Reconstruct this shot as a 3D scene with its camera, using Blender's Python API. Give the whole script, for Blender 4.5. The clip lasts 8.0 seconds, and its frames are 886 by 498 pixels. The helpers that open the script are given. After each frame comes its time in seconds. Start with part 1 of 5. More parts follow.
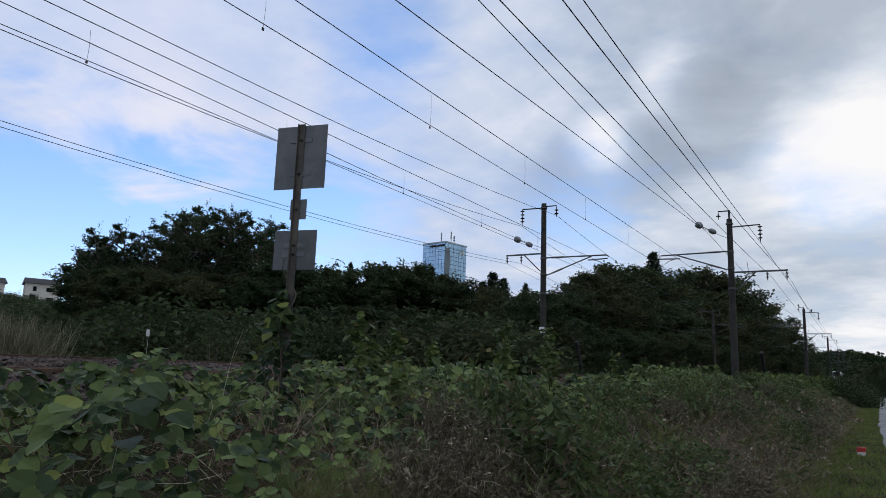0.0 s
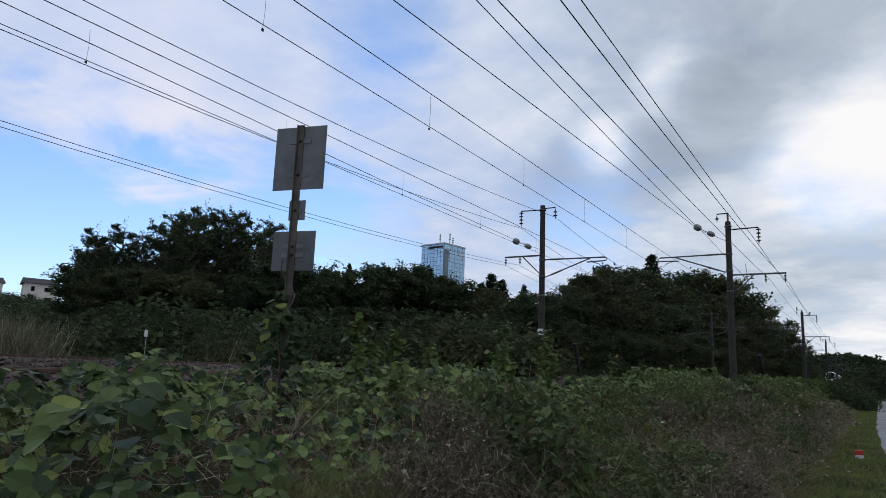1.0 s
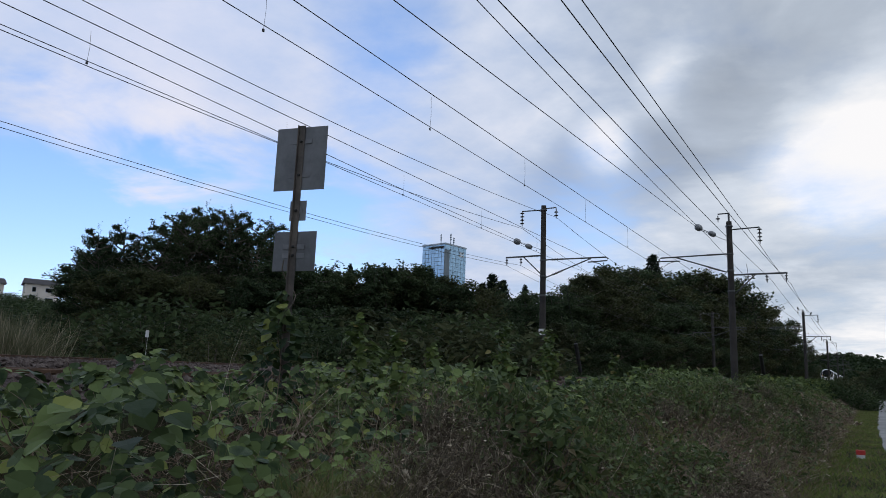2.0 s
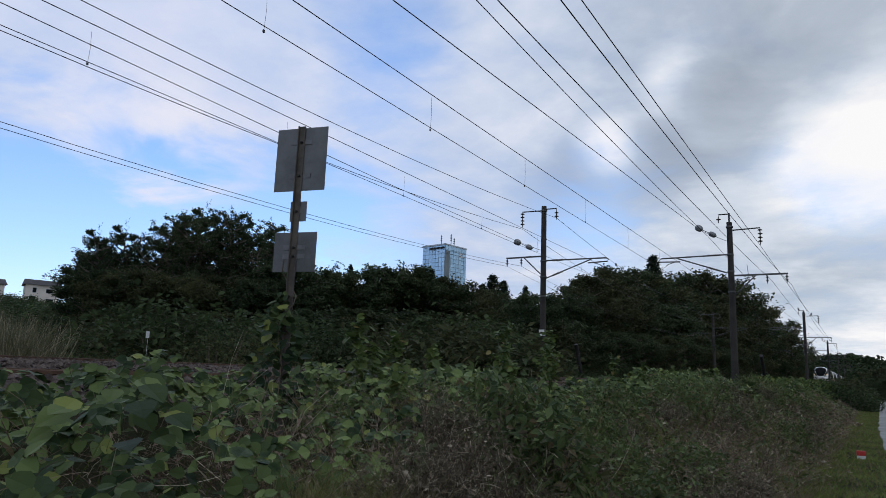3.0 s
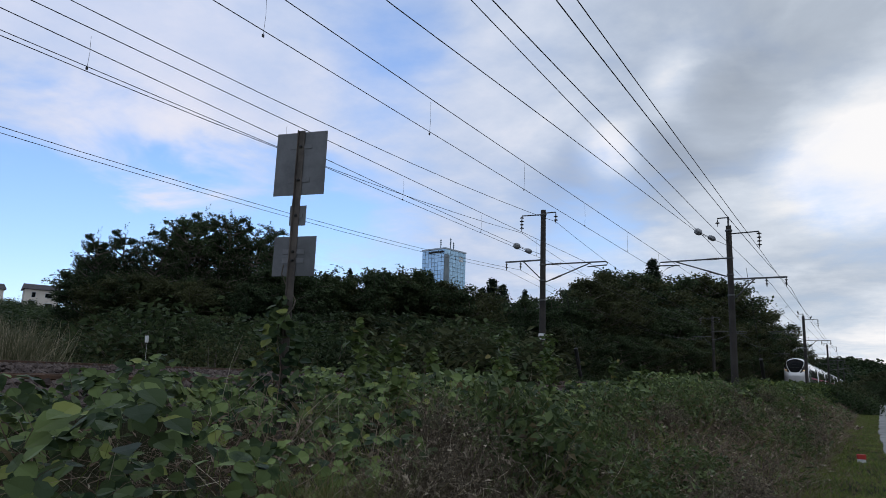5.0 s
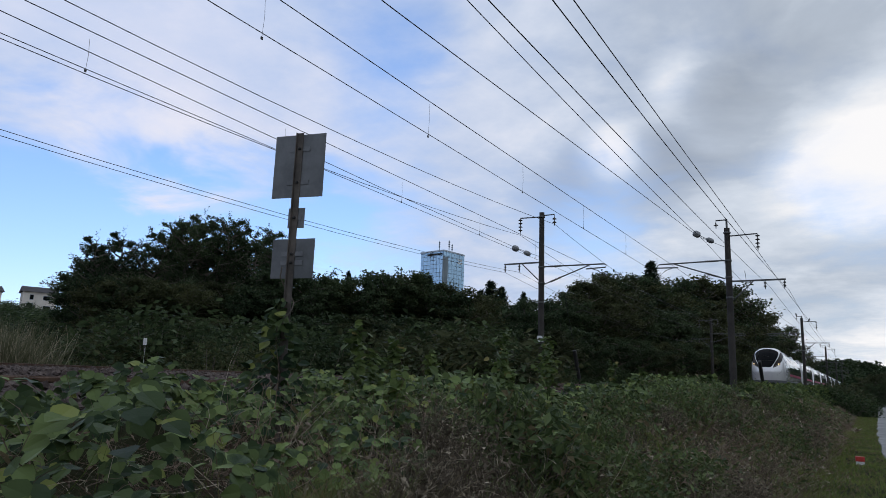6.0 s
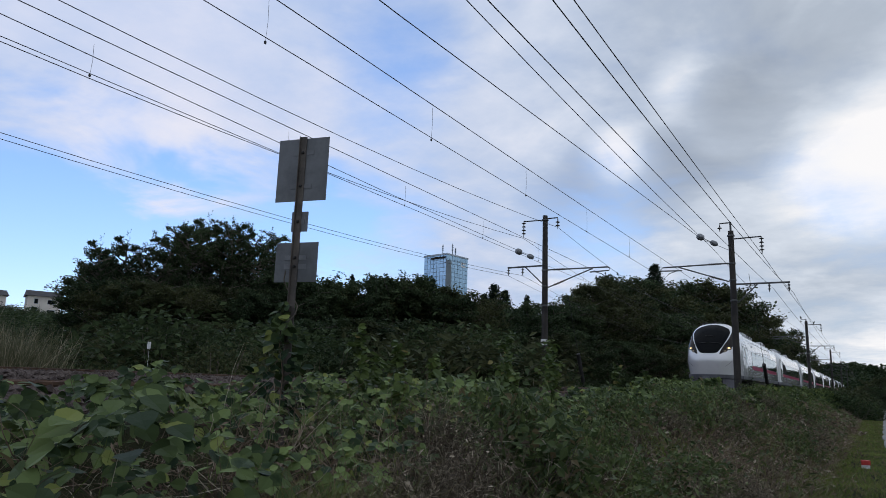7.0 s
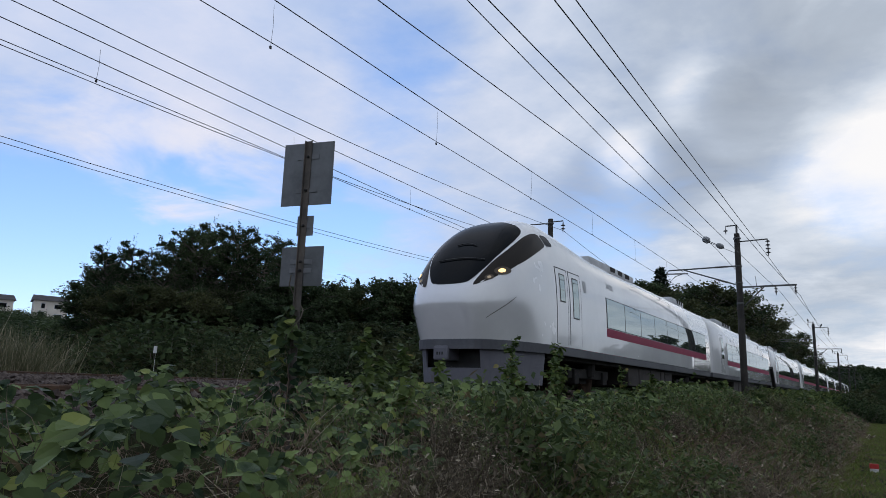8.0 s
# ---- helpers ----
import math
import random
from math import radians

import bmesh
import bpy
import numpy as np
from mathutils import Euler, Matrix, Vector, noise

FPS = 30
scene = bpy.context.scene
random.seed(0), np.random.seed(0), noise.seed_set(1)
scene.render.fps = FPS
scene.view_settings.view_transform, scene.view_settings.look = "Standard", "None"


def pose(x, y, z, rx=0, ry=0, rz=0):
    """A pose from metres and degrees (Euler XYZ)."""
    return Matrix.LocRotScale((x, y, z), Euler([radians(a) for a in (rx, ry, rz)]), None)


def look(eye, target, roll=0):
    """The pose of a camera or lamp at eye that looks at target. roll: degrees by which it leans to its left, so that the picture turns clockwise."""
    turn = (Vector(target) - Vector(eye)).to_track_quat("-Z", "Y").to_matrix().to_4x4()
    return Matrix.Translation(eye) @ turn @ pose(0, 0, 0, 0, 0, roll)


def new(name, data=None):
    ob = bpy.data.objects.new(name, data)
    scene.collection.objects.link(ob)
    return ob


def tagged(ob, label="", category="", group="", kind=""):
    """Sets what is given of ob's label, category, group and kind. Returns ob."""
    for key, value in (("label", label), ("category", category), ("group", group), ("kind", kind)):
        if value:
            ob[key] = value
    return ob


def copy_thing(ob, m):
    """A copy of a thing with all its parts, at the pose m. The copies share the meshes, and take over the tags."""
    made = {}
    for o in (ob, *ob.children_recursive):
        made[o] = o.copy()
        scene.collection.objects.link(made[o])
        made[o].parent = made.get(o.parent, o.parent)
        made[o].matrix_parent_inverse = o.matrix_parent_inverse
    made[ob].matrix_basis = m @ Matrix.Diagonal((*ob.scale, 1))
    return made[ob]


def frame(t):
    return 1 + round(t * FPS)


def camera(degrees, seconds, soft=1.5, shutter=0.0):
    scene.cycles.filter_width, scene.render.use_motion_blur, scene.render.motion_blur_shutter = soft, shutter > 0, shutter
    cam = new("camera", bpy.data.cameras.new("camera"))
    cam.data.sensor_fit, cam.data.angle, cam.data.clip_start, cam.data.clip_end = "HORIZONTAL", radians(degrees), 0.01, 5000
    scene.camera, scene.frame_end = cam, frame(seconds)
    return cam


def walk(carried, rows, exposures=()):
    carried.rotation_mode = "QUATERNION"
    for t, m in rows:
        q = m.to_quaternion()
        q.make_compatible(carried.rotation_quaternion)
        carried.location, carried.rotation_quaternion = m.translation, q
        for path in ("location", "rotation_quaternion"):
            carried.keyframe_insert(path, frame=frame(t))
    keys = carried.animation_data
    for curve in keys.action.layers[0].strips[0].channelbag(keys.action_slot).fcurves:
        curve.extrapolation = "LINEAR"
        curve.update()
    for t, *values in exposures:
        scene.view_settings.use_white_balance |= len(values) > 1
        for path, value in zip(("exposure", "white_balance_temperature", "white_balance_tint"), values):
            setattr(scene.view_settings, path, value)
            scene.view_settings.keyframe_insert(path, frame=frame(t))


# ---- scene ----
# rails run along +Y; the rail tops are at z = 1.6, the foot path beside the camera at z = 0
RAIL = 1.6
EYE = (0.0, 0.0, 1.55)
TRACK = (-7.44, -11.24)
GRADE = 0.0072   # the line climbs away from the camera


def rise(y):
    """Climb of the line at y."""
    return GRADE * (y - 18.0)


def gaze(yaw, pitch, roll):
    y, p = radians(yaw), radians(pitch)
    way = Vector((-math.sin(y) * math.cos(p), math.cos(y) * math.cos(p), math.sin(p)))
    return look(EYE, Vector(EYE) + way * 10, roll)


cam = camera(64.63, 8.0, soft=0.5)
walk(cam, [
    (0.0, gaze(31.078, 10.335, 1.98)), (0.5, gaze(31.031, 10.401, 2.099)), (1.0, gaze(30.975, 10.457, 2.19)),
    (1.5, gaze(31.018, 10.465, 2.171)), (3.0, gaze(31.084, 10.533, 2.135)), (3.5, gaze(31.098, 10.663, 2.184)),
    (4.0, gaze(31.163, 10.727, 2.195)), (4.5, gaze(31.141, 10.777, 2.108)), (6.0, gaze(30.936, 11.052, 2.013)),
    (6.5, gaze(31.076, 11.146, 2.016)), (7.0, gaze(31.227, 11.321, 1.964)), (7.5, gaze(31.423, 11.504, 1.942)),
    (8.0, gaze(31.674, 11.604, 1.881))])
scene.view_settings.exposure = 0.0

# ---- world and sun ----
SUN_AZ, SUN_EL = radians(150), radians(38)   # azimuth clockwise from +Y
world = bpy.data.worlds.new("world")
scene.world = world
world.use_nodes = True
wn = world.node_tree.nodes
sky = wn.new("ShaderNodeTexSky")
sky.sky_type = "NISHITA"
sky.sun_disc = False
sky.sun_elevation, sky.sun_rotation = SUN_EL, SUN_AZ
sky.air_density, sky.dust_density, sky.ozone_density = 1.0, 0.6, 1.5
wn["Background"].inputs["Strength"].default_value = 0.12
world.node_tree.links.new(sky.outputs[0], wn["Background"].inputs["Color"])
sun_data = bpy.data.lights.new("sun", "SUN")
sun_data.energy, sun_data.angle, sun_data.color = 0.9, radians(20), (1.0, 0.96, 0.9)
sun = new("sun", sun_data)
sun.matrix_basis = look((60 * math.sin(SUN_AZ) * math.cos(SUN_EL), 60 * math.cos(SUN_AZ) * math.cos(SUN_EL), 60 * math.sin(SUN_EL)), (0, 0, 0))


# ---- materials ----
class Nodes:
    """Short notation for node trees."""

    def __init__(self, name):
        self.m = bpy.data.materials.new(name)
        self.m.use_nodes = True
        self.t = self.m.node_tree
        self.t.nodes.clear()
        self.out = self.t.nodes.new("ShaderNodeOutputMaterial")

    def n(self, kind, ins=(), **props):
        node = self.t.nodes.new("ShaderNode" + kind)
        for k, v in props.items():
            setattr(node, k, v)
        for k, v in dict(ins).items():
            self.put(node.inputs[k], v)
        return node

    def put(self, sock, v):
        if isinstance(v, bpy.types.NodeSocket):
            self.t.links.new(v, sock)
        else:
            sock.default_value = v

    def math(self, op, a, b=0.0, clamp=False):
        return self.n("Math", {0: a, 1: b}, operation=op, use_clamp=clamp).outputs[0]

    def mix(self, f, a, b):
        node = self.n("Mix", data_type="RGBA")
        self.put(node.inputs[0], f)
        self.put(node.inputs[6], a)
        self.put(node.inputs[7], b)
        return node.outputs[2]

    def span(self, v, lo, hi, a=0.0, b=1.0, kind="SMOOTHSTEP"):
        return self.n("MapRange", {0: v, 1: lo, 2: hi, 3: a, 4: b}, interpolation_type=kind).outputs[0]

    def noise(self, vec, scale, detail=4.0, rough=0.55, dist=0.0):
        ins = {"Scale": scale, "Detail": detail, "Roughness": rough, "Distortion": dist}
        if vec is not None:
            ins["Vector"] = vec
        return self.n("TexNoise", ins).outputs[0]

    def done(self, shader):
        self.t.links.new(shader, self.out.inputs[0])
        return self.m


def rgb(c):
    return (*c, 1.0)


def surface(name, a, b, rough=0.7, metal=0.0, scale=3.0, fine=40.0, bump=0.3, depth=0.004, spread=0.25, coat=0.0, specular=0.5):
    """A weathered surface: two colours mixed by coarse and fine noise, with relief."""
    k = Nodes(name)
    pos = k.n("TexCoord").outputs["Object"]
    coarse, grain = k.noise(pos, scale, 5), k.noise(pos, fine, 3)
    f = k.math("ADD", k.span(coarse, 0.35, 0.65), k.math("MULTIPLY", k.math("SUBTRACT", grain, 0.5), 0.8), True)
    col = k.mix(f, rgb(a), rgb(b))
    rnd = k.n("ObjectInfo").outputs["Random"]
    val = k.math("ADD", 1 - spread / 2, k.math("MULTIPLY", rnd, spread))
    col = k.n("HueSaturation", {"Color": col, "Value": val}).outputs[0]
    r = k.math("ADD", rough - 0.1, k.math("MULTIPLY", coarse, 0.2), True)
    nor = k.n("Bump", {"Strength": bump, "Distance": depth, "Height": grain}).outputs[0]
    s = k.n("BsdfPrincipled", {"Base Color": col, "Roughness": r, "Metallic": metal, "Normal": nor, "Coat Weight": coat, "Specular IOR Level": specular})
    return k.done(s.outputs[0])


def foliage(name, dark, light, dry=None, dry_amount=0.0, trans=0.35, rough=0.5, patch=0.6, gloss=0.2, power=1.5):
    """Leaves: hue by island and by patches, light passing through them."""
    k = Nodes(name)
    isl = k.n("NewGeometry").outputs["Random Per Island"]
    rnd = k.n("ObjectInfo").outputs["Random"]
    pos = k.n("TexCoord").outputs["Object"]
    p = k.noise(pos, patch, 3)
    f = k.math("ADD", k.math("MULTIPLY", isl, 0.6), k.math("MULTIPLY", k.span(p, 0.3, 0.7), 0.5), True)
    f = k.math("ADD", f, k.math("MULTIPLY", k.math("SUBTRACT", rnd, 0.5), 0.35), True)
    col = k.mix(k.math("POWER", f, power), rgb(dark), rgb(light))
    if dry:
        pick = k.span(k.math("FRACT", k.math("MULTIPLY", isl, 17.3)), 1 - dry_amount - 0.02, 1 - dry_amount + 0.02)
        col = k.mix(pick, col, rgb(dry))
    vein = k.noise(pos, 60.0, 2)
    nor = k.n("Bump", {"Strength": 0.25, "Distance": 0.004, "Height": vein}).outputs[0]
    s = k.n("BsdfPrincipled", {"Base Color": col, "Roughness": rough, "Normal": nor, "Specular IOR Level": gloss})
    t = k.n("BsdfTranslucent", {"Color": k.n("HueSaturation", {"Color": col, "Value": 1.3, "Hue": 0.49}).outputs[0]})
    return k.done(k.n("MixShader", {0: trans, 1: s.outputs[0], 2: t.outputs[0]}).outputs[0])


def glass_mat(name, tint, rough=0.03, ior=1.5, gloss=0.5, mirror=0.0):
    """Dark tinted glazing, seen by what it mirrors."""
    k = Nodes(name)
    s = k.n("BsdfPrincipled", {"Base Color": rgb(tint), "Roughness": rough, "IOR": ior, "Specular IOR Level": gloss, "Metallic": mirror})
    return k.done(s.outputs[0])


def lamp_mat(name, col, strength):
    k = Nodes(name)
    return k.done(k.n("Emission", {"Color": rgb(col), "Strength": strength}).outputs[0])

M_BALLAST = surface("ballast_stone", (0.045, 0.034, 0.031), (0.13, 0.105, 0.095), 0.9, specular=0.15, scale=9, fine=60, bump=0.8, depth=0.02, spread=0.5)
M_EARTH = surface("earth", (0.02, 0.022, 0.011), (0.045, 0.046, 0.024), 0.95, specular=0.05, scale=0.8, fine=14, bump=0.8, depth=0.05)
M_ROAD = surface("old_asphalt", (0.20, 0.20, 0.20), (0.32, 0.32, 0.31), 0.85, scale=0.7, fine=50, bump=0.4, depth=0.006)
M_RUST = surface("rusted_steel", (0.06, 0.034, 0.022), (0.12, 0.07, 0.045), 0.8, 0.3, scale=6, fine=60)
M_SLEEPER = surface("concrete_sleeper", (0.20, 0.19, 0.17), (0.32, 0.30, 0.27), 0.9, scale=5, fine=50)
M_POLE = surface("weathered_pole", (0.019, 0.017, 0.016), (0.046, 0.04, 0.036), 0.85, scale=1.2, fine=22, bump=0.5, depth=0.01)
M_POST = surface("rusty_grey_post", (0.07, 0.062, 0.058), (0.14, 0.12, 0.105), 0.75, 0.2, scale=3, fine=30)
M_STEEL = surface("galvanised_steel", (0.06, 0.062, 0.065), (0.12, 0.122, 0.125), 0.55, 0.5, scale=4, fine=50)
M_WIRE = surface("wire", (0.02, 0.02, 0.022), (0.05, 0.05, 0.055), 0.6, 0.6, scale=4, fine=30)
M_PORC = surface("brown_porcelain", (0.04, 0.036, 0.036), (0.09, 0.08, 0.078), 0.35, scale=8, fine=40)
M_DISC = surface("grey_porcelain", (0.16, 0.17, 0.18), (0.25, 0.26, 0.28), 0.45, scale=8, fine=40)
M_PLATE = surface("sign_back", (0.10, 0.107, 0.115), (0.155, 0.163, 0.175), 0.6, 0.2, scale=3, fine=30, bump=0.15)
M_TAPE = surface("grey_tape", (0.125, 0.13, 0.14), (0.175, 0.182, 0.195), 0.55, 0.2, scale=5, fine=30)
M_BLACK = surface("black_cover", (0.008, 0.008, 0.009), (0.02, 0.02, 0.02), 0.6, scale=5, fine=30)
M_RED = surface("red_paint", (0.50, 0.035, 0.03), (0.62, 0.06, 0.045), 0.5, scale=6, fine=40)
M_WHITE = surface("white_paint", (0.70, 0.70, 0.70), (0.82, 0.82, 0.82), 0.5, scale=6, fine=40)
M_BARK = surface("bark", (0.07, 0.06, 0.05), (0.16, 0.135, 0.11), 0.95, scale=2, fine=18, bump=0.9, depth=0.03)
M_TREE = foliage("tree_leaf", (0.022, 0.038, 0.02), (0.085, 0.115, 0.056), trans=0.25, patch=0.25, gloss=0.05)
M_TREE_B = foliage("tree_leaf_olive", (0.03, 0.039, 0.019), (0.1, 0.108, 0.05), trans=0.25, patch=0.25, gloss=0.05)
M_CEDAR = foliage("conifer_needle", (0.012, 0.022, 0.014), (0.034, 0.052, 0.03), trans=0.1, patch=0.4, gloss=0.05)
M_WOODS = foliage("woods_leaf", (0.016, 0.03, 0.014), (0.05, 0.07, 0.03), trans=0.2, patch=0.05, gloss=0.05)
M_BUSH = foliage("bush_leaf", (0.02, 0.034, 0.016), (0.08, 0.112, 0.048), trans=0.3, patch=0.4, gloss=0.05)
M_KUDZU = foliage("kudzu_leaf", (0.012, 0.028, 0.012), (0.17, 0.23, 0.078), (0.19, 0.22, 0.06), 0.06, trans=0.12, rough=0.5, patch=0.9, gloss=0.1, power=2.2)
M_WEED = foliage("weed_leaf", (0.035, 0.058, 0.022), (0.165, 0.215, 0.08), (0.14, 0.115, 0.06), 0.12, trans=0.3, patch=0.8)
M_BROAD = foliage("broad_weed_leaf", (0.042, 0.072, 0.02), (0.16, 0.215, 0.065), (0.22, 0.19, 0.07), 0.08, trans=0.3, patch=2.0)
M_GRASS = foliage("grass_blade", (0.065, 0.10, 0.024), (0.21, 0.27, 0.065), (0.20, 0.16, 0.085), 0.25, trans=0.3, patch=0.6)
M_TUFT = foliage("olive_grass_blade", (0.05, 0.06, 0.02), (0.17, 0.18, 0.06), (0.24, 0.19, 0.10), 0.2, trans=0.25, patch=1.5)
M_DRY = foliage("dry_stalk", (0.07, 0.048, 0.036), (0.3, 0.22, 0.165), (0.52, 0.45, 0.35), 0.12, trans=0.1, rough=0.85, patch=0.8)
M_BRUSH = foliage("dead_brush_twig", (0.05, 0.042, 0.031), (0.22, 0.178, 0.13), (0.44, 0.38, 0.29), 0.12, trans=0.05, rough=0.9, patch=1.5, gloss=0.05)
M_REED = foliage("reed_blade", (0.07, 0.078, 0.04), (0.2, 0.19, 0.11), (0.32, 0.28, 0.19), 0.2, trans=0.25, patch=0.8)


# ---- mesh helpers ----
def mesh_of(name, bm, material):
    me = bpy.data.meshes.new(name)
    bm.to_mesh(me)
    bm.free()
    for m in material if isinstance(material, (list, tuple)) else [material]:
        me.materials.append(m)
    return me


def part(name, bm, material, parent=None, label="", smooth=False):
    me = mesh_of(name, bm, material)
    if smooth:
        for p in me.polygons:
            p.use_smooth = True
    ob = new(name, me)
    ob.parent = parent
    return tagged(ob, label)


def empty(name, m=Matrix(), **tags):
    ob = new(name)
    ob.matrix_basis = m
    return tagged(ob, **tags)


def quick(name, verts, faces, material, smooth=False):
    """A large mesh from numpy arrays; faces of one size."""
    verts, faces = np.asarray(verts, np.float32), np.asarray(faces, np.int32)
    me = bpy.data.meshes.new(name)
    me.vertices.add(len(verts))
    me.vertices.foreach_set("co", verts.ravel())
    k = faces.shape[1]
    me.loops.add(faces.size)
    me.loops.foreach_set("vertex_index", faces.ravel())
    me.polygons.add(len(faces))
    me.polygons.foreach_set("loop_start", np.arange(len(faces), dtype=np.int32) * k)
    me.polygons.foreach_set("use_smooth", np.full(len(faces), smooth))
    me.update(calc_edges=True)
    me.materials.append(material)
    return me


def box(bm, lo, hi, bevel=0.0, m=None):
    """A box between two corners, with its edges rounded."""
    c, s = (Vector(lo) + Vector(hi)) / 2, Vector(hi) - Vector(lo)
    r = bmesh.ops.create_cube(bm, size=1, matrix=Matrix.Translation(c) @ Matrix.Diagonal((*s, 1)))
    if bevel:
        edges = list({e for v in r["verts"] for e in v.link_edges})
        r = bmesh.ops.bevel(bm, geom=edges, offset=bevel, segments=2, affect="EDGES", profile=0.6)
    if m is not None:
        bmesh.ops.transform(bm, matrix=m, verts=r["verts"])
    return r["verts"]


def tube(bm, pts, radii, sides=8, caps=True):
    """A tapered round bar along points."""
    pts = [Vector(p) for p in pts]
    if not isinstance(radii, (list, tuple)):
        radii = [radii] * len(pts)
    rings = []
    for i, (p, r) in enumerate(zip(pts, radii)):
        d = (pts[min(i + 1, len(pts) - 1)] - pts[max(i - 1, 0)]).normalized()
        a = d.cross(Vector((0, 0, 1)) if abs(d.z) < 0.9 else Vector((1, 0, 0))).normalized()
        b = d.cross(a)
        rings.append([bm.verts.new(p + (a * math.cos(q) + b * math.sin(q)) * r) for q in (2 * math.pi * j / sides for j in range(sides))])
    for u, v in zip(rings, rings[1:]):
        for j in range(sides):
            bm.faces.new((u[j], u[(j + 1) % sides], v[(j + 1) % sides], v[j]))
    if caps and sides > 2:
        bm.faces.new(rings[0][::-1])
        bm.faces.new(rings[-1])


def lathe(bm, profile, sides=14, m=Matrix()):
    """A turned shape: (radius, z) pairs round the z axis."""
    rings = [[bm.verts.new(m @ Vector((r * math.cos(q), r * math.sin(q), z))) for q in (2 * math.pi * j / sides for j in range(sides))] for r, z in profile]
    for u, v in zip(rings, rings[1:]):
        for j in range(sides):
            bm.faces.new((u[j], u[(j + 1) % sides], v[(j + 1) % sides], v[j]))
    bm.faces.new(rings[0][::-1])
    bm.faces.new(rings[-1])


# ---- ground ----
def smooth(t):
    t = np.clip(t, 0, 1)
    return t * t * (3 - 2 * t)


def ground_height(x, y):
    """The lie of the land: foot path, bank, track bed, meadow, wooded hills."""
    x, y = np.asarray(x, float), np.asarray(y, float)
    z = 1.22 * smooth((-0.9 - x) / 2.6)
    z = z - 0.45 * smooth((x + 4.95) / 0.7) * smooth((-1.3 - x) / 0.9)
    z = z - 0.45 * smooth((-13.6 - x) / 2.0) + np.clip((-17 - x) * 0.086, 0, 17) * smooth((150 - y) / 60)
    z = z + GRADE * np.clip(y - 18, 0, 300) * smooth((-1.6 - x) / 2)
    hill = 15 * np.exp(-((x + 44) / 15) ** 2 - ((y - 138) / 55) ** 2) + 9 * np.exp(-((x + 36) / 12) ** 2 - ((y - 215) / 45) ** 2)
    far = 34 * np.exp(-((x - 30) / 330) ** 2 - ((y - 900) / 160) ** 2) + 26 * np.exp(-((x + 420) / 200) ** 2 - ((y - 420) / 260) ** 2)
    ripple = 0.05 * np.sin(x * 1.7 + y * 0.6) + 0.04 * np.sin(x * 0.9 - y * 1.9)
    off = smooth((-13.6 - x) / 3) + smooth((x + 0.9) / 0.1) * 0
    return z + hill * smooth((-16 - x) / 8) + far * smooth((y - 250) / 200 + smooth((-150 - x) / 100)) + ripple * (0.4 + off)


def make_ground():
    near_x = np.concatenate([np.linspace(-16, 4, 81), [5, 6, 8, 11, 15, 20, 28, 40, 60, 90, 140, 220, 350, 600, 1000, 1800, 3300]])
    far_x = -np.concatenate([np.arange(17, 80, 2.0), np.geomspace(82, 3300, 34)])
    xs = np.sort(np.concatenate([near_x, far_x]))
    ys = np.sort(np.concatenate([-np.geomspace(8, 3300, 22), np.linspace(-7, 60, 135), np.arange(62, 260, 3.0), np.geomspace(262, 3300, 44)]))
    gx, gy = np.meshgrid(xs, ys)
    gz = ground_height(gx, gy)
    nx, ny = len(xs), len(ys)
    v = np.stack([gx, gy, gz], -1).reshape(-1, 3)
    i = (np.arange(ny - 1)[:, None] * nx + np.arange(nx - 1)[None]).ravel()
    f = np.stack([i, i + 1, i + nx + 1, i + nx], -1)
    ob = new("ground", quick("ground", v, f, M_EARTH, True))
    return tagged(ob, "uneven earth under grass and weeds beside the railway", "ground", kind="structure")


def lane_edge(y):
    """Where the lane begins beside the verge."""
    return 0.33 + 0.0125 * np.maximum(0.0, y - 38)


def make_road():
    bm = bmesh.new()
    rows = []
    for y in np.concatenate([np.linspace(-30, 60, 46), np.linspace(66, 320, 40)]):
        w = 0.03 * math.sin(y * 0.9) + 0.02 * math.sin(y * 2.3)
        left = lane_edge(y) + w
        rows.append([bm.verts.new((left, y, 0.0)), bm.verts.new((left + 0.02, y, 0.055)), bm.verts.new((left + 1.6, y, 0.085)), bm.verts.new((left + 3.2, y, 0.055)), bm.verts.new((left + 3.24, y, 0.0))])
    for a, b in zip(rows, rows[1:]):
        for j in range(4):
            bm.faces.new((a[j], a[j + 1], b[j + 1], b[j]))
    return tagged(part("road", bm, M_ROAD), "narrow worn asphalt lane beside the bank", "road", kind="structure")


